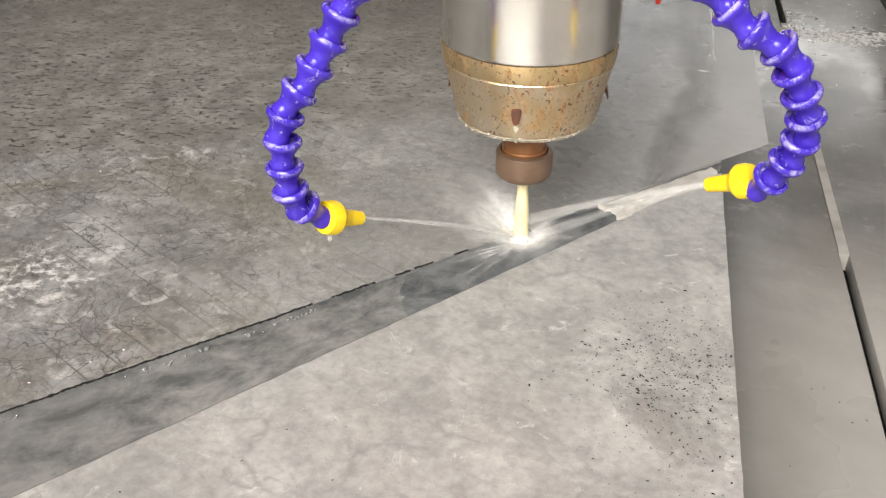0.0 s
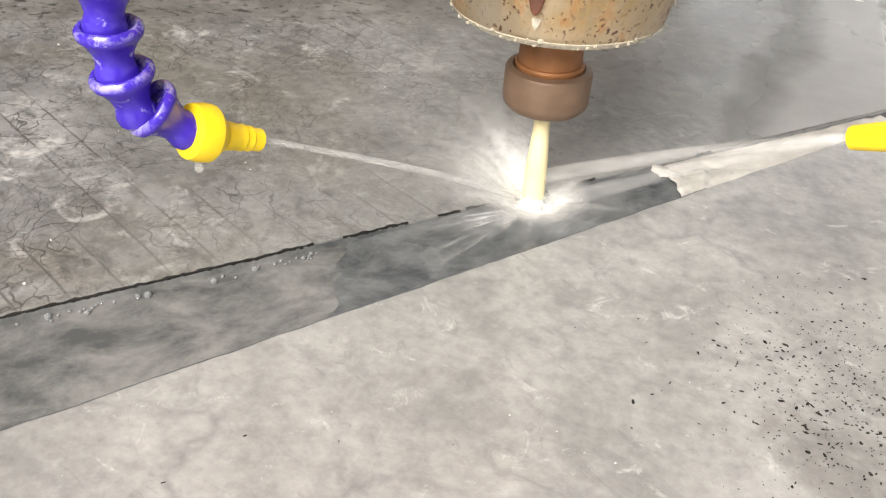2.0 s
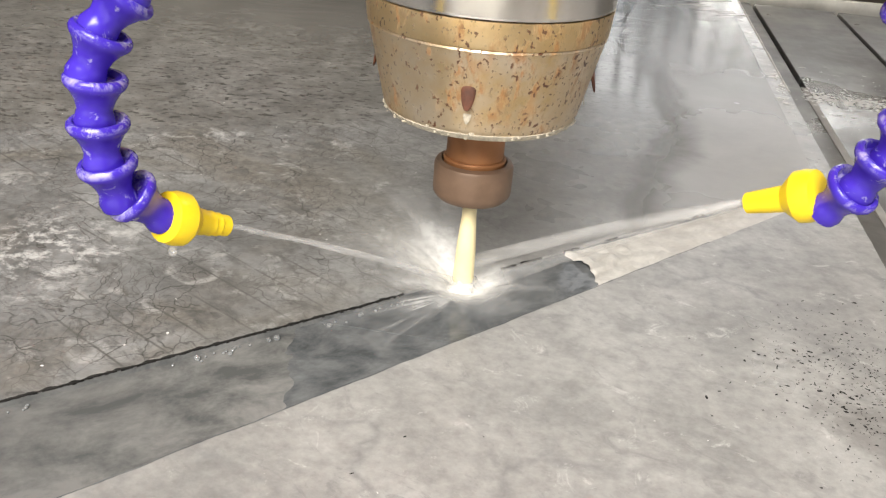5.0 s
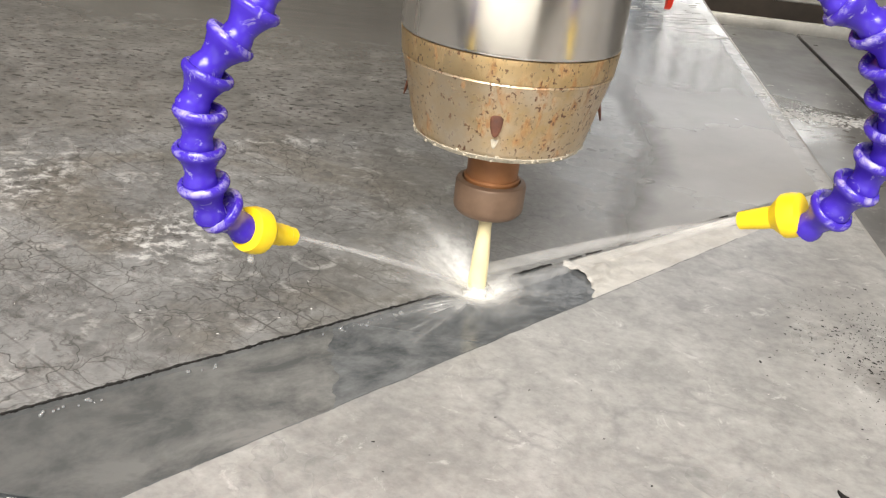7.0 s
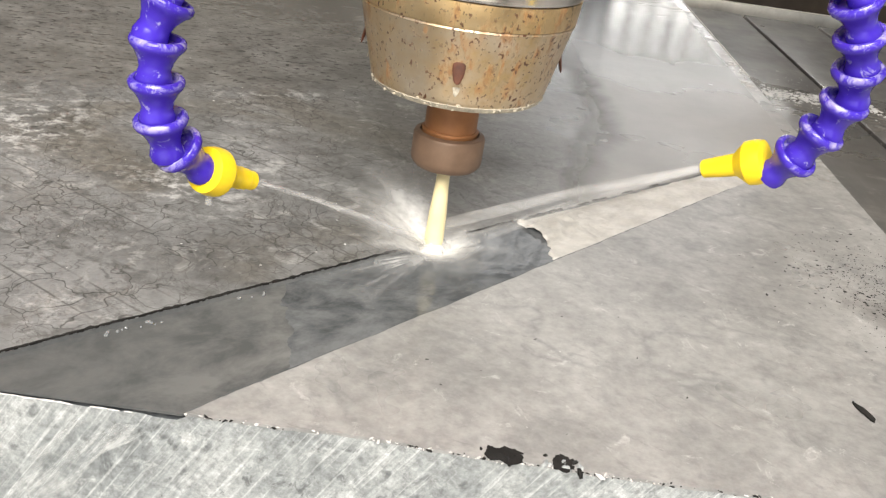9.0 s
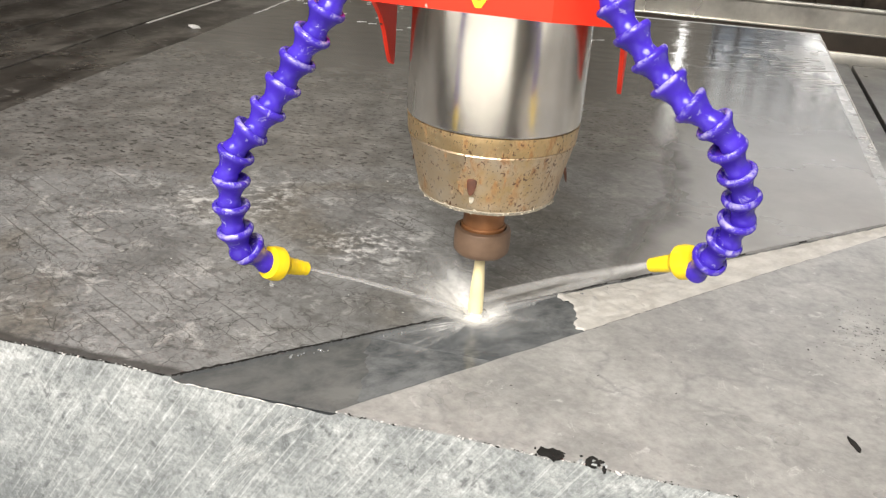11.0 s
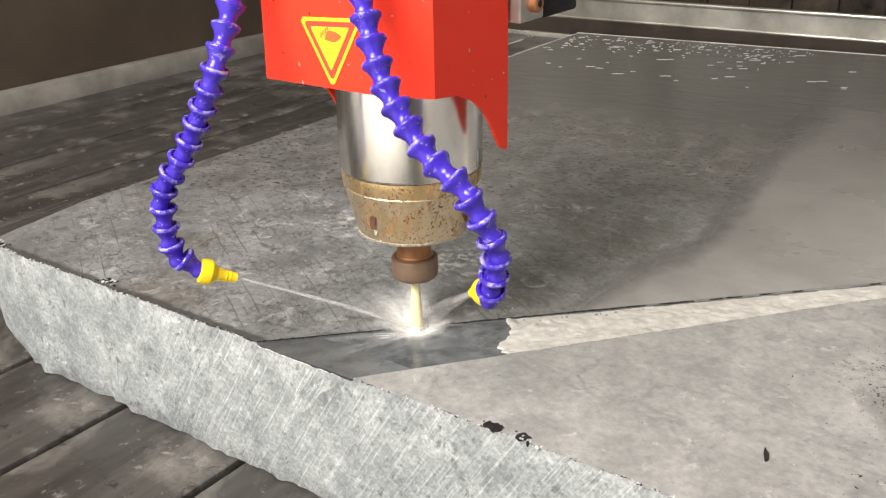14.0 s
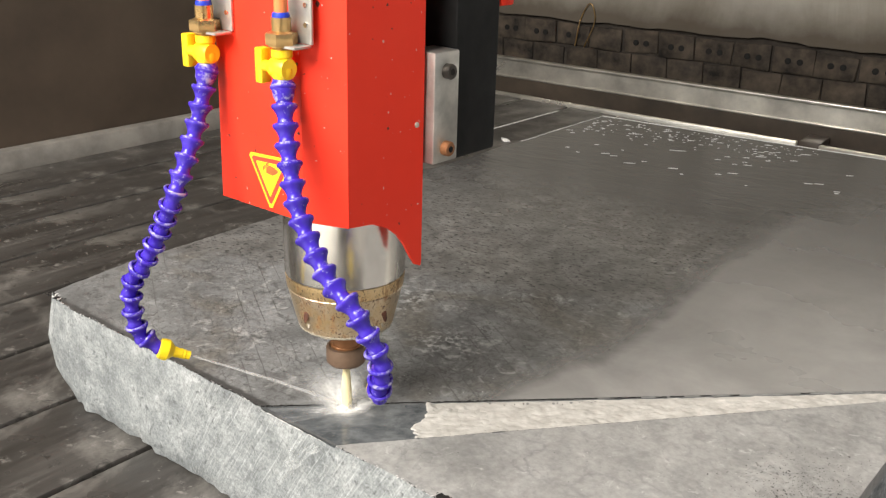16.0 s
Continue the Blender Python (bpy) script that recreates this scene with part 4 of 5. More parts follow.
# ---- the router head ----
def build_head():
    head = new("router_head")
    tagged(head, "red router head with steel spindle and two blue coolant hoses", "router head")
    # turned spindle
    body = [(0.056, 0.1645), (0.0610, 0.1648), (0.0616, 0.1665), (0.0618, 0.30), (0.05, 0.302)]
    part("spindle_body", lathe(body, 72), M_STEEL, head, "brushed steel spindle body")
    band = [(0.0580, 0.1508), (0.0594, 0.1510), (0.0600, 0.1518), (0.0612, 0.1640), (0.056, 0.1644)]
    part("nose_band", lathe(band, 72), M_BAND, head, "golden stained steel band")
    collar = [(0.0445, 0.1063), (0.0464, 0.1055), (0.0490, 0.1082), (0.0499, 0.1106), (0.0589, 0.1486), (0.0597, 0.1498), (0.0591, 0.1507), (0.056, 0.1508)]
    part("spindle_nose", lathe(collar, 72), M_RUSTY, head, "conical steel nose with rust specks")
    bm = bmesh.new()
    rnd = random.Random(11)
    for k in range(330):
        a = rnd.uniform(0, 2 * math.pi)
        r = 0.0480 + rnd.uniform(-0.001, 0.001)
        bmesh.ops.create_icosphere(bm, subdivisions=1, radius=abs(rnd.gauss(0, 0.00045)) + 0.00030, matrix=Matrix.Translation((r * math.cos(a), r * math.sin(a), 0.1066 + rnd.uniform(-0.0010, 0.0022))))
    part("slurry_crust", bm, M_CRUST, head, "pale crust of slurry beads on the rim")
    part("crust_ring", lathe([(0.0458, 0.1054), (0.0468, 0.1049), (0.0482, 0.1061), (0.0491, 0.1078), (0.0487, 0.1088)], 72), M_CRUST, head, "pale ring of dried slurry")
    ang0 = math.atan2(-0.058, 0.0)
    for k in range(4):                      # wrench slots
        a = ang0 + k * math.pi / 2
        rr = 0.0543
        bm = bmesh.new()
        bmesh.ops.create_uvsphere(bm, u_segments=16, v_segments=10, radius=1.0)
        for v in bm.verts:
            v.co = Vector((v.co.x * 0.0035 * (1 - 0.2 * max(0, v.co.z)), v.co.y * 0.0011, v.co.z * 0.0110))
        lean = math.atan2(0.0090, 0.0380)
        bm.transform(Matrix.Translation((rr * math.cos(a), rr * math.sin(a), 0.1322)) @ Matrix.Rotation(a + math.pi / 2, 4, "Z") @ Matrix.Rotation(-lean, 4, "X"))
        part("wrench_slot", bm, M_SLOT, head, "rusted wrench slot")
        bm = bmesh.new()
        bmesh.ops.create_uvsphere(bm, u_segments=12, v_segments=8, radius=1.0)
        for v in bm.verts:
            v.co = Vector((v.co.x * 0.0020 * (1 + 0.3 * v.co.z), v.co.y * 0.0003, v.co.z * 0.0046))
        bm.transform(Matrix.Translation((0.0517 * math.cos(a), 0.0517 * math.sin(a), 0.1185)) @ Matrix.Rotation(a + math.pi / 2, 4, "Z") @ Matrix.Rotation(-lean, 4, "X"))
        part("scale_run", bm, M_CRUST, head, "pale scale run below the slot")
    neck = [(0.0150, 0.076), (0.0152, 0.0785), (0.0152, 0.106), (0.0158, 0.1076)]
    part("spindle_neck", lathe(neck, 40), M_NUT, head, "rust-brown spindle neck")
    nut = [(0.0140, 0.0585), (0.0185, 0.0575), (0.0206, 0.0600), (0.0210, 0.0620), (0.0210, 0.0755), (0.0203, 0.0772), (0.0175, 0.0782), (0.0165, 0.0762)]
    part("collet_nut", lathe(nut, 48), M_NUT_DARK, head, "rounded brown collet nut")
    part("collet_ring", lathe([(0.0162, 0.0760), (0.0168, 0.0795), (0.0160, 0.0805)], 40), M_NUT, head)
    bit = [(0.0010, -0.0060), (0.0030, -0.0052), (0.0054, 0.0), (0.0058, 0.010), (0.0054, 0.026), (0.0040, 0.046), (0.0040, 0.060)]
    part("cutter_bit", lathe(bit, 24), M_BIT, head, "pale golden cutter bit")

    # sheet cover, folded at the corners
    t = 0.003
    x0, x1, x2, x3 = -0.084, -0.067, 0.047, 0.085
    yf, yc, yb, zt = -0.097, -0.079, 0.020, 1.40
    side = [(yc, 0.2480), (yc + 0.03, 0.2445), (yc + 0.050, 0.2360), (yc + 0.064, 0.2255), (yc + 0.075, 0.2120), (yc + 0.083, 0.1985), (yc + 0.090, 0.1885), (yb - 0.001, 0.1850), (yb, 0.1900), (yb, zt), (yc, zt)]
    cover = new("cover", mesh_of("cover", fold_cover(x0, x1, x2, x3, yf, yc, zt, t), M_RED, 25))
    cover.parent = head
    tagged(cover, "red painted sheet cover")
    part("side_panel", prism(side, -t, "x", None, x3), M_RED, cover)
    part("side_panel", prism(side, t, "x", None, x0), M_RED, cover)
    part("cover_back", box(x0 + t, x3 - t, yb - 0.004, yb, 0.235, zt), M_RED, cover)
    part("cover_ceiling", box(x0 + t, x3 - t, yc + 0.004, yb - 0.005, 0.296, 0.299), M_BLACK, cover)
    # rivets along the fold
    for z in (0.268, 0.284, 0.305, 0.33, 0.39, 0.44):
        part("rivet", lathe([(0.0013, 0), (0.0011, 0.0008)], 8, None, Matrix.Translation((0.043, yf, z)) @ pose(0, 0, 0, 90)), M_BOLT, cover)
    part("screw", lathe([(0.0028, 0), (0.0026, 0.0012), (0.0016, 0.0018)], 12, None, Matrix.Translation((x3, 0.010, 0.327)) @ pose(0, 0, 0, 0, 90)), M_ALU, cover)
    # warning triangle
    sg = [(-0.0245, 0.3000), (0.0335, 0.3030), (0.0035, 0.2520)]
    cx, cz = sum(p[0] for p in sg) / 3, sum(p[1] for p in sg) / 3

    def tri(k, soft):
        out = []
        for i, (a, b) in enumerate(sg):
            for o in (sg[i - 1], sg[(i + 1) % 3]):
                f = soft
                out.append((cx + (a + (o[0] - a) * f - cx) * k, cz + (b + (o[1] - b) * f - cz) * k))
        return out

    sign = part("warning_sign", prism(tri(1.06, 0.06), -0.0006, "y", None, yf), M_SIGN, cover, "yellow triangular warning sticker")
    part("red_border", prism(tri(0.90, 0.05), -0.0004, "y", None, yf - 0.0006), M_SIGN_RED, sign)
    part("yellow_field", prism(tri(0.66, 0.03), -0.0004, "y", None, yf - 0.0010), M_SIGN, sign)
    px, pz = 0.0035, 0.2905
    blob = [(px - 0.004, pz - 0.0045), (px + 0.005, pz - 0.0055), (px + 0.0095, pz - 0.0035), (px + 0.0125, pz - 0.0005), (px + 0.007, pz + 0.0022), (px + 0.001, pz + 0.0032), (px - 0.003, pz + 0.001)]
    part("pictogram", prism(blob, -0.0003, "y", None, yf - 0.0014), M_PICTO, sign)
    for k in range(4):
        part("pictogram_bar", prism([(px - 0.0085 + 0.0022 * k, pz - 0.003 + 0.0018 * k), (px - 0.0073 + 0.0022 * k, pz - 0.0034 + 0.0018 * k), (px - 0.0068 + 0.0022 * k, pz + 0.0008 + 0.0018 * k), (px - 0.008 + 0.0022 * k, pz + 0.001 + 0.0018 * k)], -0.0003, "y", None, yf - 0.0014), M_PICTO, sign)

    # carriage behind the cover
    part("carriage_plate", box(-0.095, 0.088, 0.062, 0.128, 0.284, 1.40, 0.003), M_BLACK, head, "black carriage plate")
    part("column_cover", box(-0.09, 0.087, 0.131, 0.152, 0.425, 1.40, 0.002), M_RED, head, "red painted column cover behind the carriage")
    bar = part("clamp_bar", box(0.060, 0.094, 0.024, 0.060, 0.287, 0.392, 0.002), M_ALU, head, "scuffed aluminium clamp bar")
    for z, mat in ((0.374, M_BOLT), (0.301, M_BOLT_RUST)):
        m = Matrix.Translation((0.094, 0.041, z)) @ pose(0, 0, 0, 0, 90)
        bolt = part("bolt", lathe([(0.0072, 0), (0.0072, 0.006), (0.0062, 0.0072)], 20, None, m), mat, bar)
        part("hex_socket", lathe([(0.0032, 0.0070), (0.0032, 0.0076)], 6, None, m), M_HOLE, bolt)

    bar = part("clamp_bar", box(-0.102, -0.070, 0.024, 0.060, 0.287, 0.392, 0.002), M_ALU, head, "scuffed aluminium clamp bar")
    for z, mat in ((0.374, M_BOLT), (0.301, M_BOLT_RUST)):
        m = Matrix.Translation((-0.102, 0.041, z)) @ pose(0, 0, 0, 0, -90)
        bolt = part("bolt", lathe([(0.0072, 0), (0.0072, 0.006), (0.0062, 0.0072)], 20, None, m), mat, bar)
        part("hex_socket", lathe([(0.0032, 0.0070), (0.0032, 0.0076)], 6, None, m), M_HOLE, bolt)
    hoses(head, yf)
    return head


def fold_cover(x0, x1, x2, x3, yf, yc, zt, t):
    outer = [(x0, yc), (x1, yf), (x2, yf), (x3, yc)]
    inner = [(x0 + t, yc + t), (x1 + t * 0.4, yf + t), (x2 - t * 0.4, yf + t), (x3 - t, yc + t)]
    low = (0.2478, 0.2495, 0.2495, 0.2478)
    bm = bmesh.new()
    rows = []
    for pts in (outer, inner):
        rows.append(([bm.verts.new((x, y, z)) for (x, y), z in zip(pts, low)], [bm.verts.new((x + (0.022 if x < 0 else 0), y, zt)) for x, y in pts]))
    (ol, ot), (il, it) = rows
    for i in range(3):
        bm.faces.new((ol[i], ol[i + 1], ot[i + 1], ot[i]))
        bm.faces.new((il[i], it[i], it[i + 1], il[i + 1]))
        bm.faces.new((ol[i], il[i], il[i + 1], ol[i + 1]))
        bm.faces.new((ot[i], ot[i + 1], it[i + 1], it[i]))
    bm.faces.new((ol[0], ot[0], it[0], il[0]))
    bm.faces.new((ol[3], il[3], it[3], ot[3]))
    return bm


HOSE_LEFT = ((-0.0591, -0.1127, 0.3744), (-0.0595, -0.1282, 0.3251), (-0.0593, -0.1533, 0.2730), (-0.0823, -0.1601, 0.2246), (-0.0977, -0.1676, 0.1947), (-0.1143, -0.1749, 0.1655), (-0.1145, -0.1725, 0.1190), (-0.0988, -0.1569, 0.0963))
HOSE_RIGHT = ((0.0430, -0.1131, 0.3742), (0.0583, -0.1232, 0.3235), (0.0830, -0.1340, 0.2719), (0.1214, -0.1407, 0.2305), (0.1471, -0.1405, 0.2126), (0.1673, -0.1285, 0.1702), (0.1580, -0.1165, 0.1310), (0.1457, -0.1037, 0.1201))
NOZZLES = (((-0.0988, -0.1569, 0.0963), (-0.0843, -0.1340, 0.0849)), ((0.1457, -0.1037, 0.1201), (0.1235, -0.0891, 0.1073)))


def hoses(head, yf):
    pitch = 0.0164
    link_bm = lathe([(0.0046, -0.0034), (0.0068, -0.0024), (0.0073, 0.0002), (0.0066, 0.0028), (0.0062, 0.0046), (0.0072, 0.0080), (0.0092, 0.0116), (0.0106, 0.0130), (0.0112, 0.0146), (0.0110, 0.0160), (0.0101, 0.0169), (0.0088, 0.0168), (0.0074, 0.0145)], 20)
    link = mesh_of("hose_link", link_bm, M_HOSE, 40)
    rnd = random.Random(2)
    for ctrl, (ball, tip), mouth in zip((HOSE_LEFT, HOSE_RIGHT), NOZZLES, (0.0, 1.0)):
        line = spline(ctrl)
        full = sum((b - a).length for a, b in zip(line, line[1:]))
        pitch = (full - 0.004) / round((full - 0.004) / 0.0164)
        spots = [q for q in along(line, pitch)][:round((full - 0.004) / pitch)]
        p0, w0 = spots[0]
        base = part("coolant_hose", lathe([(0.0070, -0.014), (0.0092, -0.009), (0.0105, 0.0), (0.0085, 0.004), (0.0072, 0.008)], 20, None, aim(p0, p0 + w0) @ pose(0, 0, 0, 180)), M_HOSE, head, "jointed violet-blue coolant hose")
        for p, w in spots:
            m = aim(p + w * pitch, p) @ pose(0, 0, 0, 0, 0, rnd.uniform(0, 360))
            ob = new("hose_link", link)
            ob.parent = base
            ob.matrix_local = m
        d = (Vector(tip) - Vector(ball)).length
        barrel = [(0.0050, 0.0200)] if mouth else [(0.0053, 0.0150), (0.0049, 0.0158), (0.0052, 0.0190), (0.0046, 0.0197), (0.0049, 0.0225), (0.0044, 0.0232)]
        noz = lathe([(0.0072, -0.0040), (0.0100, -0.0030), (0.0108, 0.0010), (0.0106, 0.0050), (0.0078, 0.0085), (0.0056, 0.0110), *barrel, (0.0044, d - 0.0020), (0.0030, d - 0.0015), (0.0028, d - 0.006)], 24, None, aim(ball, tip))
        part("nozzle", noz, M_YELLOW, base, "yellow plastic nozzle")
        # valve and fitting above the hose
        x, y, z = ctrl[0]
        valve = part("ball_valve", lathe([(0.0085, 0.010), (0.0092, 0.012), (0.0092, 0.018), (0.0075, 0.021), (0.0075, 0.026), (0.0090, 0.028), (0.0090, 0.034)], 20, None, Matrix.Translation((x, y, z - 0.004))), M_YELLOW, head, "yellow plastic ball valve")
        part("valve_body", lathe([(0.0085, -0.0100), (0.0096, -0.007), (0.0096, 0.006), (0.0085, 0.0085)], 20, None, Matrix.Translation((x, y, z + 0.014)) @ pose(0, 0, 0, 0, 90)), M_YELLOW, valve)
        part("valve_stem", lathe([(0.005, 0), (0.005, 0.012)], 14, None, Matrix.Translation((x - 0.009, y - 0.002, z + 0.014)) @ pose(0, 0, 0, 0, -90)), M_YELLOW, valve)
        part("lever", box(x - 0.0285, x - 0.0195, y - 0.006, y + 0.005, z - 0.001, z + 0.029, 0.0015), M_YELLOW, valve)
        fit = part("brass_fitting", lathe([(0.0075, 0.029), (0.0078, 0.031), (0.0115, 0.0325), (0.0118, 0.035), (0.0118, 0.0425), (0.0100, 0.0440), (0.0082, 0.0450), (0.0082, 0.056)], 18, None, Matrix.Translation((x, y, z))), M_BRASS, head, "brass hose fitting")
        part("hex_collar", lathe([(0.0130, 0.0335), (0.0136, 0.0345), (0.0136, 0.0425), (0.0130, 0.0435)], 6, None, Matrix.Translation((x, y, z))), M_BRASS, fit)
        part("feed_tube", lathe([(0.0055, 0.05), (0.0055, 0.20)], 14, None, Matrix.Translation((x, y, z))), M_COPPER, fit, "orange feed tube")
        part("blue_ring", lathe([(0.0072, 0.056), (0.0074, 0.0575), (0.0066, 0.060)], 16, None, Matrix.Translation((x, y, z))), M_BLUE, fit)
        plate = part("bracket", box(x - 0.006, x + 0.022, yf - 0.003, yf, z + 0.034, z + 0.09, 0.001), M_ALU, head, "small aluminium bracket plate")
        part("bracket_foot", box(x - 0.010, x + 0.022, yf - 0.022, yf - 0.003, z + 0.0318, z + 0.0340, 0.0005), M_ALU, plate)
        for dz in (0.05, 0.066):
            part("screw", lathe([(0.0026, 0), (0.0022, 0.0014)], 10, None, Matrix.Translation((x + 0.016, yf - 0.003, z + dz)) @ pose(0, 0, 0, 90)), M_STEEL, plate)


# ---- water thrown by the nozzles and the cutter ----
def jet(name, start, end, r0, r1, dense, label, wob=0.0006):
    """A thin rope of broken water between two places on the head."""
    a, b = Vector(start), Vector(end)
    d = (b - a).length
    bm = bmesh.new()
    n = 40
    sag = 0.004
    pts = [Vector((d * i / n, wob * noise.noise((i * 0.4, 1, 0)), sag * 4 * (i / n) * (1 - i / n) * 0.5 + wob * noise.noise((i * 0.4, 5, 0)))) for i in range(n + 1)]
    tube(bm, pts, [r0 + (r1 - r0) * i / n + 0.35 * wob * noise.noise((i * 0.9, 9, 0)) for i in range(n + 1)], 10)
    ob = part(name, bm, jet_material(name + "_water", dense), None, "", 80)
    tagged(ob, label, "water jet", kind="stuff")
    ob.matrix_world = aim_x(a, b)
    return ob


def jet_material(name, dense):
    m, nt, b = material(name)
    n = noisy(nt, place(nt, (25, 260, 260)), 1.0, 4, 0.6)
    nt.links.new(ramp(nt, n, (0.38, dense * 0.25), (0.62, dense)), b.inputs["Alpha"])
    b.inputs["Base Color"].default_value = (0.90, 0.89, 0.87, 1)
    b.inputs["Roughness"].default_value = 0.25
    return m


def spray_sheet(name, radius, slope, dense, a0, a1, fine, gap, seed, label, curl=0.0, veil=0.62):
    """A bowl of broken water thrown out from the cutting point, in radial streaks."""
    m, nt, b = material(name + "_water")
    reach, turn = (nt.nodes.new("ShaderNodeAttribute") for k in range(2))
    reach.attribute_name, turn.attribute_name = "reach", "turn"
    mix = nt.nodes.new("ShaderNodeCombineXYZ")
    nt.links.new(sums(nt, "MULTIPLY", turn.outputs["Fac"], fine), mix.inputs[0])
    nt.links.new(sums(nt, "MULTIPLY", reach.outputs["Fac"], 1.6), mix.inputs[1])
    mix.inputs[2].default_value = seed
    streak = ramp(nt, noisy(nt, mix.outputs[0], 1.0, 5, 0.62), (gap, 0.0), (gap + 0.22, 1.0))
    grain = ramp(nt, noisy(nt, place(nt), 130, 4, 0.6), (0.3, 0.55), (0.65, 1.0))
    fade = ramp(nt, reach.outputs["Fac"], (0.0, dense), (0.22, dense * 0.75), (0.55, dense * 0.28), (1.0, 0.0))
    soft = ramp(nt, reach.outputs["Fac"], (0.0, dense), (0.30, dense * veil), (0.72, 0.0))
    edge = ramp(nt, turn.outputs["Fac"], (0.0, 0.0), (0.18, 1.0), (0.82, 1.0), (1.0, 0.0)) if a1 - a0 < 6 else 1.0
    alpha = sums(nt, "MAXIMUM", sums(nt, "MULTIPLY", fade, streak), soft)
    nt.links.new(sums(nt, "MULTIPLY", sums(nt, "MULTIPLY", alpha, grain), edge), b.inputs["Alpha"])
    b.inputs["Base Color"].default_value = (0.94, 0.935, 0.915, 1)
    b.inputs["Roughness"].default_value = 0.8
    bm = bmesh.new()
    r_lay, t_lay = bm.verts.layers.float.new("reach"), bm.verts.layers.float.new("turn")
    rows = []
    n, k = 14, 72
    for i in range(n + 1):
        u = i / n
        row = []
        for j in range(k + 1):
            q = j / k
            a = a0 + (a1 - a0) * q
            r = 0.002 + radius * u * (1 + 0.25 * noise.noise((a * 2, seed, 0)))
            v = bm.verts.new((r * math.cos(a), r * math.sin(a), r * math.tan(slope) - curl * r * u + 0.0015 * noise.noise((a * 5, u * 3, seed)) * u))
            v[r_lay], v[t_lay] = u, q
            row.append(v)
        rows.append(row)
    for p, q in zip(rows, rows[1:]):
        for j in range(k):
            bm.faces.new((p[j], p[j + 1], q[j + 1], q[j]))
    ob = part(name, bm, m, None, "", 80)
    tagged(ob, label, "spray", kind="stuff")
    return ob


MOVERS = []      # things that travel with the head: object and their pose on it


def build_spray():
    l_tip, r_tip = NOZZLES[0][1], NOZZLES[1][1]
    hit = (0.0, -0.002, 0.006)
    MOVERS.append((jet("water_jet", l_tip, (-0.004, -0.004, 0.006), 0.0012, 0.0026, 0.30, "thin broken water jet from the nozzle"), None))
    MOVERS.append((jet("water_jet", r_tip, (0.004, 0.004, 0.016), 0.0024, 0.0040, 0.19, "thin broken water jet from the nozzle"), None))
    MOVERS.append((jet("water_jet", r_tip, (0.006, -0.004, 0.003), 0.0022, 0.0044, 0.13, "thin broken water jet from the nozzle"), None))
    drop = bmesh.new()
    lathe([(0.0002, -0.0044), (0.0014, -0.0038), (0.0019, -0.0024), (0.0013, -0.0008), (0.0004, 0.0006)], 12, drop)
    glassy, nt, bsdf = material("clear_drop")
    bsdf.inputs["Base Color"].default_value = (0.8, 0.8, 0.78, 1)
    bsdf.inputs["Roughness"].default_value = 0.03
    bsdf.inputs["Alpha"].default_value = 0.2
    bead = part("water_drop", drop, glassy, None, "", 80)
    tagged(bead, "clear drop hanging from the nozzle", "water drop")
    MOVERS.append((bead, pose(-0.0985, -0.1580, 0.0848)))
    core = bmesh.new()
    bmesh.ops.create_icosphere(core, subdivisions=3, radius=1.0)
    for v in core.verts:
        k = 1 + 0.35 * noise.noise(v.co * 2.2)
        v.co = Vector((v.co.x * 0.0105 * k, v.co.y * 0.0105 * k, v.co.z * 0.0085 * k))
    froth = part("spray_core", core, jet_material("froth_water", 0.75), None, "", 80)
    tagged(froth, "white froth where the cutter meets the stone", "spray", kind="stuff")
    MOVERS.append((froth, pose(0, 0, 0.0)))
    for args, z in (
            (("spray_fan", 0.085, 0.02, 0.85, 3.55, 4.45, 9.0, 0.42, 1.0, "flat fan of spray along the cut", 0.0, 0.2), -0.0018),
            (("spray_fan", 0.060, 0.02, 0.75, 4.3, 7.4, 22.0, 0.50, 6.0, "flat fan of spray along the cut", 0.0, 0.15), -0.0014),
            (("spray_burst", 0.042, 0.42, 1.0, 0.0, 2 * math.pi, 34.0, 0.42, 2.0, "white burst of spray round the cutter", 0.2, 0.8), -0.0018),
            (("spray_plume", 0.070, 0.66, 1.0, 1.5, 4.2, 14.0, 0.38, 3.0, "pale plume of spray behind the cutter", 0.35), 0.0),
            (("spray_plume", 0.064, 0.20, 0.95, 1.7, 4.0, 14.0, 0.42, 4.0, "pale plume of spray behind the cutter", 0.1), 0.0)):
        MOVERS.append((spray_sheet(*args), pose(0, 0, z)))


WAKE_TAIL = []


def build_wake():
    """Clear thin water scoured by the jets, which travels with the cutter."""
    n = 44
    spots = [-0.013 + 0.080 * j / n for j in range(n + 1)]

    def strip(front, back, z):
        bm = bmesh.new()
        a = [(front(w) * U + w * U, front(w) * U - w * U) for w in spots]
        b = [(back(w) * U + w * U, back(w) * U - w * U) for w in spots]
        prism(a + b[::-1], -0.0003, "z", bm, 0)
        ob = part("clear_water", bm, M_CLEAR, None, "", None)
        tagged(ob, "thin clear water scoured clean round the cutter", "water", kind="stuff")
        return ob

    edge = lambda w: (-0.054 + w * U) / U
    main = strip(edge, lambda w: 0.098 + 0.010 * noise.noise((w * 50, 3, 7)), 0)
    MOVERS.append((main, pose(0, 0, -0.0024)))
    tail = strip(lambda w: -0.106 - 0.60 * w + 0.007 * noise.noise((w * 75, 0, 7)) + 0.003 * noise.noise((w * 260, 4, 7)), lambda w: edge(w) + 0.012, 0)
    WAKE_TAIL.append(tail)


RAFTS = []


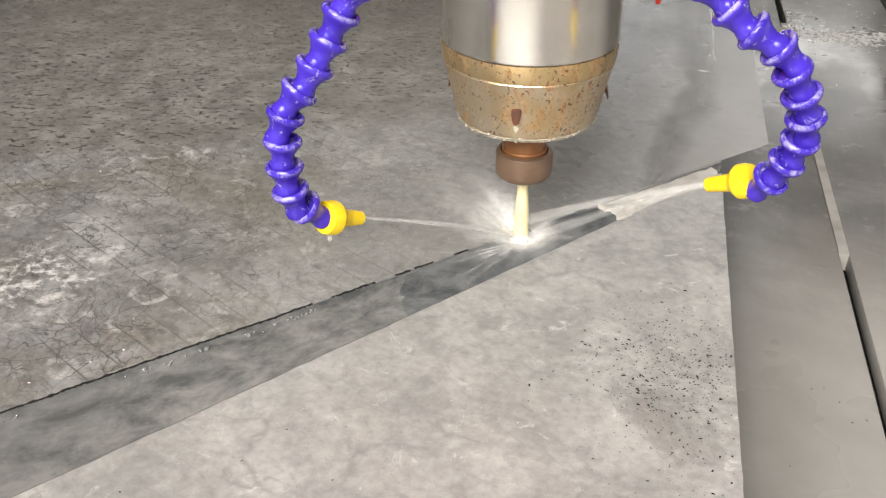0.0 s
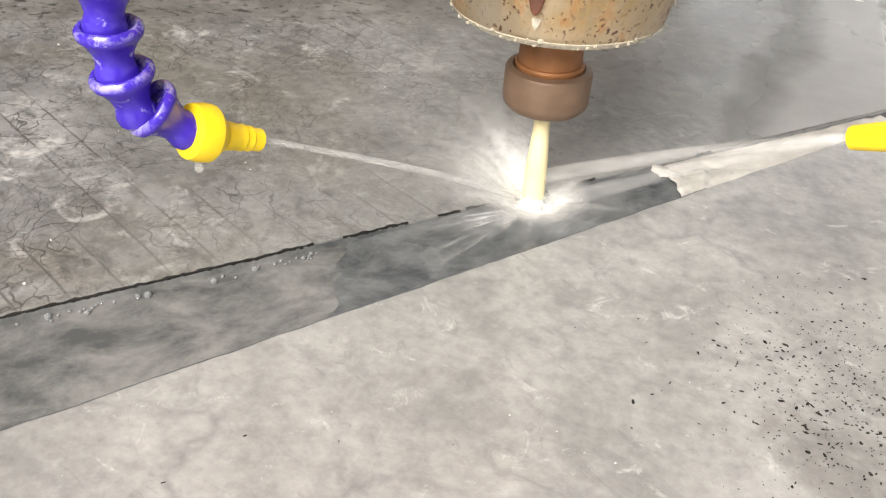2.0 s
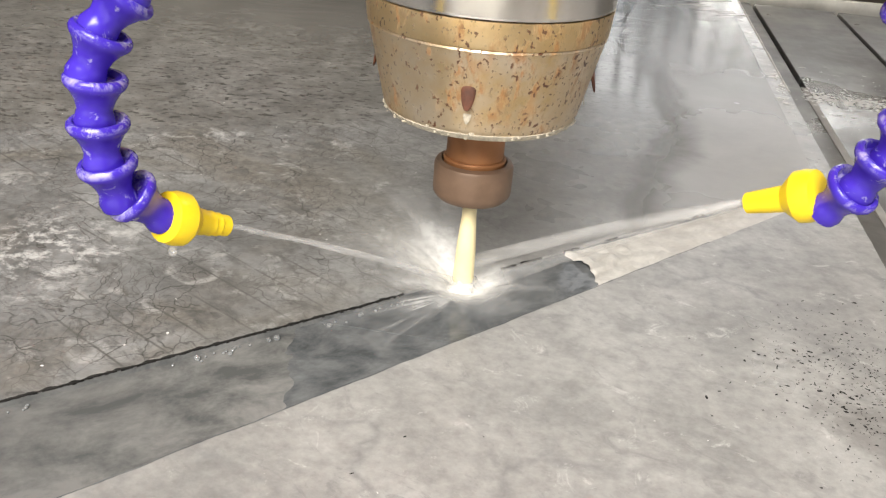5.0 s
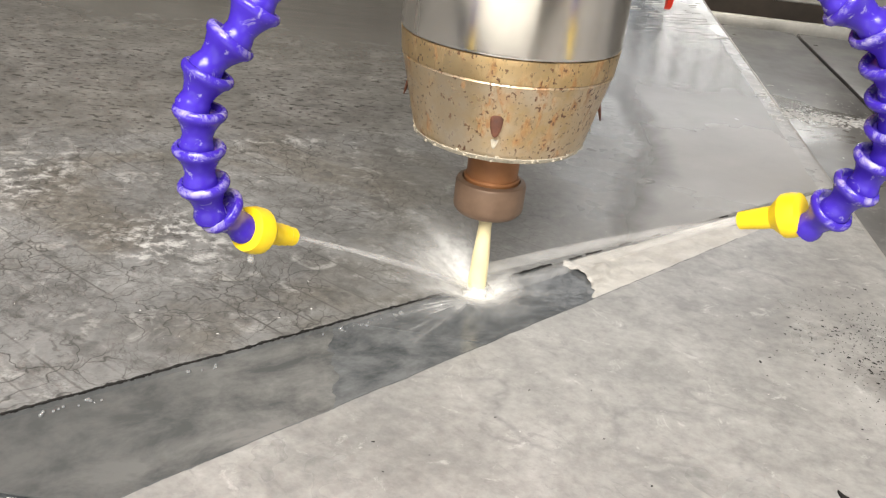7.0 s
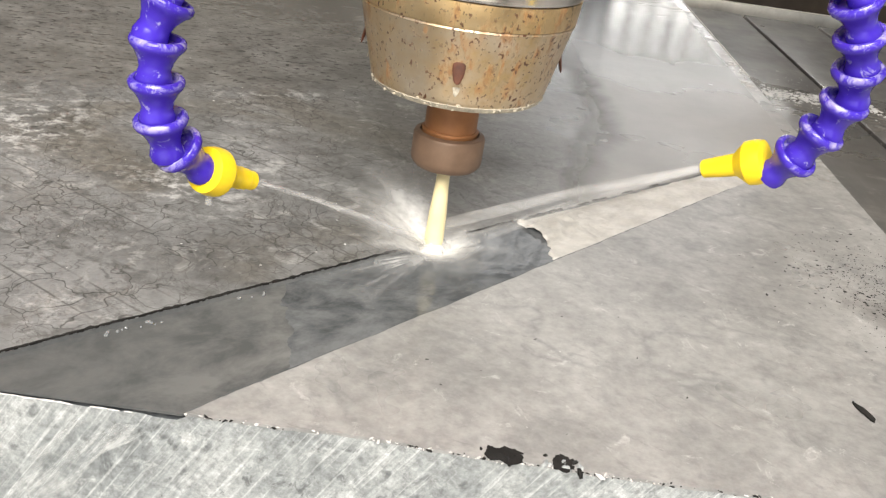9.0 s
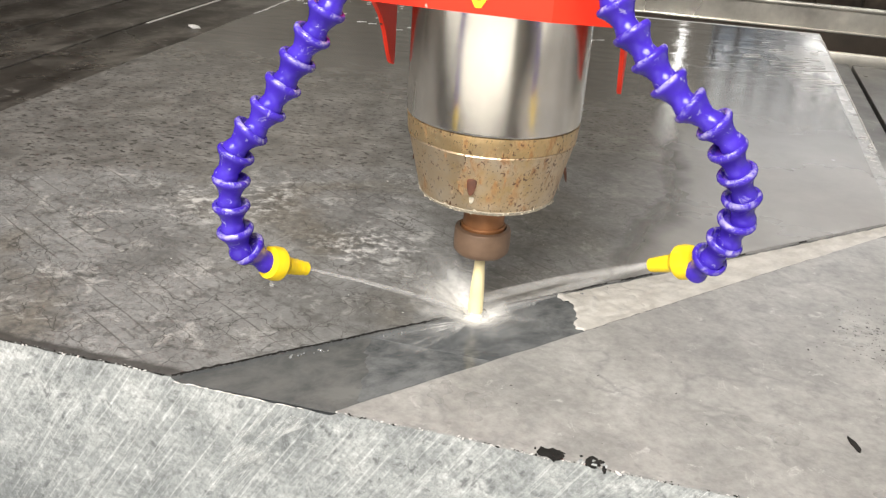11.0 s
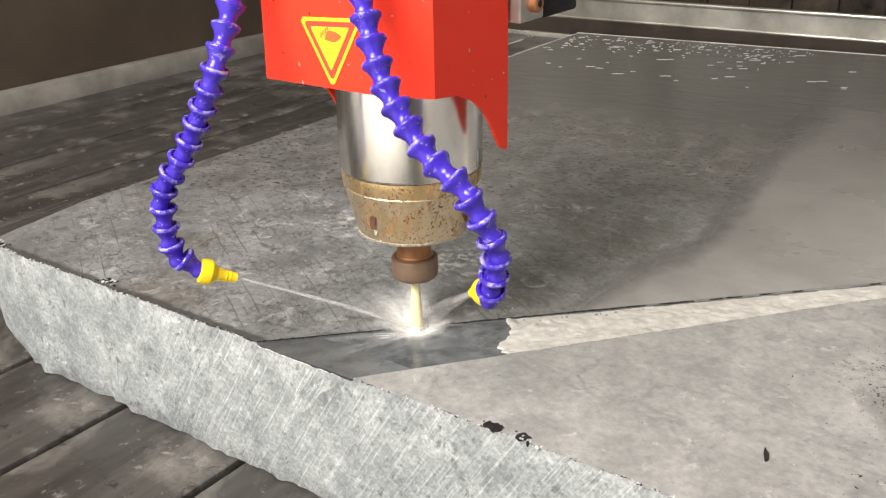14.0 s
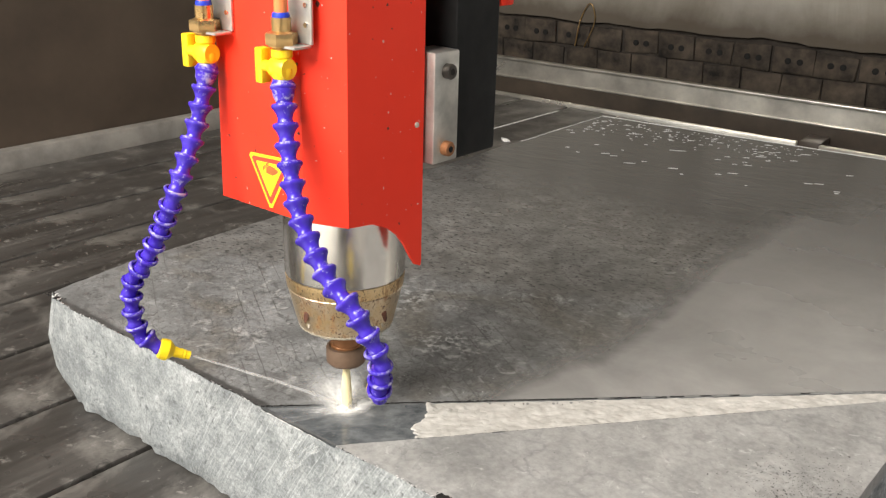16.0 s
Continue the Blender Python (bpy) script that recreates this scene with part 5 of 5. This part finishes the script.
def build_foam():
    lead = foam_piece("slurry_foam", 0.066, 0.152, True, -0.0030, 3.0, 0.150)
    tagged(lead, "milky slurry foam filling the cut behind the cutter", "foam", kind="stuff")
    MOVERS.append((lead, pose(0, 0, -0.0018)))
    s_last = (HEAD[1] + TRAVEL[-1][1]) / U
    s = s_last + 0.130
    while s < 0.760:
        e = min(s + 0.05, 0.768)
        ob = foam_piece("slurry_foam", s, e + 0.001, False, 0, 20.0, 0.992 - CUT_X)
        tagged(ob, "milky slurry foam filling the cut behind the cutter", "foam", kind="stuff")
        RAFTS.append((ob, s))
        s = e


FILMS = []


def build_film():
    """Milky slurry spread over the stone beside and behind the cutter, in strips that well up as it passes."""
    label = "thin milky slurry film spread over the wet stone"
    n = 24
    bm = bmesh.new()
    low = [(0.06 + 0.14 * i / n, 0.06 + 0.14 * i / n + 0.0155) for i in range(n + 1)]
    prism(low + [(0.20, 1.02), (0.06, 1.02)], 0.0002, "z", bm, 0.0)
    edge = part("slurry_film", bm, M_FILM_EDGE, None, "", None)
    tagged(edge, label, "slurry", kind="stuff")
    MOVERS.append((edge, pose(0, 0, 0.0005)))
    x, wide = HEAD[0] + TRAVEL[-1][1] + 0.20, 0.02
    while x < 0.97:
        e = min(x + wide, 0.985)
        bm = prism([(x, x - CUT_X + 0.002), (e, e - CUT_X + 0.002), (e, 1.40), (x, 1.40)], 0.0002, "z", None, 0.0)
        ob = part("slurry_film", bm, M_FILM, None, "", None)
        tagged(ob, label, "slurry", kind="stuff")
        FILMS.append((ob, x))
        x = e


# ---- small things on the stone ----
def chip_mesh(name, spots, mat, seed, flat=0.35):
    rnd = random.Random(seed)
    bm = bmesh.new()
    for x, y, z, r in spots:
        r *= 0.82
        m = Matrix.Translation((x, y, z + r * flat * 0.6)) @ Matrix.Rotation(rnd.uniform(0, 6.28), 4, "Z") @ Matrix.Diagonal((r * rnd.uniform(0.8, 2.0), r * rnd.uniform(0.4, 0.9), r * flat, 1))
        vs = bmesh.ops.create_icosphere(bm, subdivisions=1, radius=1.0, matrix=m)["verts"]
        for v in vs:
            v.co += Vector((rnd.uniform(-1, 1), rnd.uniform(-1, 1), rnd.uniform(-0.5, 0.5))) * r * 0.18
    return part(name, bm, mat, None, "", None)


def build_chips():
    rnd = random.Random(21)
    spots = []
    while len(spots) < 900:
        x, y = rnd.gauss(0.955, 0.028), rnd.gauss(0.245, 0.038)
        if 0.86 < x < 0.992 and 0.03 < y < 0.36 and x - y > 0.60:
            spots.append((x, y, 0.0, abs(rnd.gauss(0, 0.00034)) + 0.00018))
    for k in range(150):
        x, y = rnd.uniform(0.93, 0.992), rnd.uniform(0.04, 0.24)
        spots.append((x, y, 0.0, abs(rnd.gauss(0, 0.0004)) + 0.0002))
    for k in range(50):
        x, y = rnd.uniform(0.62, 0.99), rnd.uniform(0.01, 0.35)
        if x - y > 0.58:
            spots.append((x, y, 0.0, rnd.uniform(0.0003, 0.0008)))
    spots += [(0.919, 0.265, 0, 0.0011), (0.908, 0.246, 0, 0.0012), (0.964, 0.333, 0, 0.0012), (0.993, 0.262, 0, 0.0015), (0.932, 0.226, 0, 0.0012)]
    ob = chip_mesh("stone_grit", spots, M_CHIP, 1)
    tagged(ob, "scattered black stone grit on the slab", "grit", kind="stuff")
    spots = [(rnd.uniform(1.0, 1.35), rnd.uniform(-0.2, 0.45), TABLE_Z, abs(rnd.gauss(0, 0.0007)) + 0.0003) for k in range(120)]
    ob = chip_mesh("stone_grit", spots, M_CHIP, 2)
    tagged(ob, "scattered black stone grit on the bed", "grit", kind="stuff")
    ring = [(0.8888 + 0.0020 * math.cos(a) - 0.003 * math.sin(a), 0.0825 + 0.0078 * math.sin(a) * (1 + 0.2 * math.cos(3 * a))) for a in np.linspace(0, 2 * math.pi, 15)[:-1]]
    ob = part("stone_chip", prism(ring, 0.0012, "z", None, 0.0), M_CHIP, None, "", None)
    tagged(ob, "flat dark stone chip on the slab", "stone chip")
    spots = [(0.605, 0.188, 0, 0.0013), (0.590, 0.172, 0, 0.0008), (0.563, 0.145, 0, 0.0009)]
    for k in range(60):
        x, y = rnd.uniform(0.3, 0.8), rnd.uniform(0.1, 0.6)
        if x - y < 0.43:
            spots.append((x, y, 0.0, rnd.uniform(0.0003, 0.0008)))
    for k in range(30):
        x, y = rnd.uniform(0.6, 0.95), rnd.uniform(0.02, 0.3)
        if x - y > 0.58:
            spots.append((x, y, 0.0, rnd.uniform(0.0003, 0.0007)))
    ob = chip_mesh("pale_grit", spots, M_WHITE_CHIP, 7)
    tagged(ob, "pale stone crumbs on the slab", "grit", kind="stuff")
    # white flecks paint the glints and glare on the wet far end
    flecks = []
    for k in range(190):
        x = rnd.uniform(-0.02, 0.50)
        flecks.append((x, 1.495 + 0.12 * max(0, x) - abs(rnd.gauss(0, 0.085)), 0.0, abs(rnd.gauss(0, 0.0008)) + 0.0003))
    for k in range(26):
        x = rnd.uniform(0.0, 0.7)
        flecks.append((x, rnd.uniform(1.15, 1.45), 0.0, rnd.uniform(0.001, 0.0032)))
    for k in range(40):
        flecks.append((rnd.gauss(0.93, 0.03), rnd.gauss(1.28, 0.09), 0.0, rnd.uniform(0.002, 0.007)))
    rn = random.Random(4)
    bm = bmesh.new()
    for x, y, z, r in flecks:
        wide = rn.uniform(1.5, 6.0)
        ring = []
        for q in np.linspace(0, 6.283, 10)[:-1]:
            a, c = r * wide * math.cos(q) * rn.uniform(0.6, 1.1), r * 0.45 * math.sin(q) * rn.uniform(0.5, 1.1)
            ring.append((x + 0.86 * a - 0.5 * c, y + 0.5 * a + 0.86 * c))
        prism(ring, 0.0007, "z", bm, 0.0)
    ob = part("water_flecks", bm, M_WHITE_CHIP, None, "", None)
    tagged(ob, "white flecks painting glints of rippled water on the slab", "splashes", kind="stuff")
    # foam scum, packed denser in the streak to paint its bright reflection
    flecks = [(rnd.uniform(1.14, 1.40), rnd.gauss(1.365, 0.018), TABLE_Z, rnd.uniform(0.002, 0.0075)) for k in range(420)] + [(rnd.uniform(1.03, 1.40), rnd.gauss(1.36, 0.10), TABLE_Z, abs(rnd.gauss(0, 0.002)) + 0.0006) for k in range(150)]
    flecks += [(rnd.uniform(0.982, 0.994), rnd.gauss(0.80, 0.045), 0.0, abs(rnd.gauss(0, 0.0016)) + 0.0006) for k in range(60)]
    ob = chip_mesh("foam_scum", flecks, M_WHITE_CHIP, 12, 0.12)
    tagged(ob, "white foam scum on the bed beside the slab, its glare painted in", "foam", kind="stuff")
    # crumbs broken along the front rim
    for mat, seed, lab in ((M_CHIP, 41, "dark crumbs along the broken front rim"), (M_WHITE_CHIP, 42, "pale crumbs along the broken front rim")):
        rq = random.Random(seed)
        crumbs = []
        for k in range(520):
            x = rq.uniform(0.0, 0.99)
            if not CUT_X < x < CUT_X + CUT_W and noise.noise((x * 12, seed, 0)) > -0.15:
                crumbs.append((x, slab_edge(x) + rq.uniform(-0.0014, 0.0010), -0.0005, abs(rq.gauss(0, 0.0005)) + 0.00025))
        crumbs += [(rq.gauss(0.215, 0.007), rq.uniform(0.002, 0.016), -0.0008, rq.uniform(0.0008, 0.0026)) for k in range(30 if mat is M_CHIP else 9)]
        crumbs += [(rq.uniform(-0.004, 0.035), rq.uniform(0.001, 0.012), -0.0008, rq.uniform(0.0008, 0.0030)) for k in range(26 if mat is M_CHIP else 8)]
        ob = chip_mesh("rim_crumbs", crumbs, mat, seed, 0.5)
        tagged(ob, lab, "grit", kind="stuff")
    ob = chip_mesh("white_fragment", [(-0.405, 1.615, TABLE_Z, 0.022)], M_WHITE_CHIP, 9, 0.3)
    tagged(ob, "white stone fragment lying on the bed", "stone chip")


def build_bubbles():
    m, nt, b = material("bubble_film")
    b.inputs["Base Color"].default_value = (0.34, 0.35, 0.35, 1)
    b.inputs["Roughness"].default_value = 0.02
    b.inputs["Alpha"].default_value = 0.5
    rnd = random.Random(31)
    for s0, n in ((0.367, 9), (0.353, 7), (0.327, 6), (0.286, 5), (0.268, 8), (0.248, 5), (0.165, 5), (0.108, 6), (0.09, 5)):
        bm = bmesh.new()
        for k in range(n):
            s, w = s0 + rnd.gauss(0, 0.005), 0.0035 + abs(rnd.gauss(0, 0.0022))
            x, y = cut_xy(s, w)
            bmesh.ops.create_icosphere(bm, subdivisions=2, radius=rnd.uniform(0.0005, 0.0011) * (1.7 if k == 0 else 1.0), matrix=Matrix.Translation((x, y, -0.0024)))
        ob = part("bubble_cluster", bm, m, None, "", 80)
        tagged(ob, "small clear bubbles floating along the cut", "bubbles", kind="stuff")


def build_wire():
    pts = spline(((-0.78, 2.55, -0.02), (-0.76, 2.545, 0.08), (-0.72, 2.54, 0.14), (-0.70, 2.545, 0.08), (-0.74, 2.55, -0.02)), 10)
    bm = bmesh.new()
    tube(bm, pts, [0.0022] * len(pts), 6)
    ob = part("wire_loop", bm, M_BRASS, None)
    tagged(ob, "thin bent wire loop standing against the bricks", "wire")


build_table()
build_room()
build_gutter()
SLAB = build_slab()
build_water()
build_spill()
HEAD_OB = build_head()
build_spray()
build_wake()
build_foam()
build_film()
build_chips()
build_bubbles()
build_wire()


def travel_at(t):
    return np.interp(t, [r[0] for r in TRAVEL], [r[1] for r in TRAVEL])


def motions():
    walk(HEAD_OB, [(t, pose(HEAD[0] + d, HEAD[1] + d, 0)) for t, d in TRAVEL])
    for ob, m in MOVERS:
        m = m or ob.matrix_world.copy()
        walk(ob, [(t, pose(HEAD[0] + d, HEAD[1] + d, 0) @ m) for t, d in TRAVEL])
    # the tail of the clear water comes to rest at the front edge of the stone
    for ob in WAKE_TAIL:
        stop = 0.164 - HEAD[1]
        walk(ob, [(t, pose(HEAD[0] + max(d, stop), HEAD[1] + max(d, stop), -0.0027)) for t, d in TRAVEL])
    # rafts of foam well up from the bottom of the cut once the leading foam covers them
    times = [0.5 * k for k in range(33)]
    for ob, s in RAFTS:
        rows = []
        for t in times:
            lead = (HEAD[1] + travel_at(t)) / U + 0.088
            up = min(1.0, max(0.0, (s - lead) / 0.012))
            rows.append((t, pose(CUT_X, 0, -0.0160 + 0.0141 * up)))
        walk(ob, rows)

    for ob, x in FILMS:
        rows = []
        for t in times:
            up = min(1.0, max(0.0, (x + 0.012 - HEAD[0] - travel_at(t) - 0.17) / 0.012))
            rows.append((t, pose(0, 0, -0.0032 + 0.0036 * up)))
        walk(ob, rows)


motions()
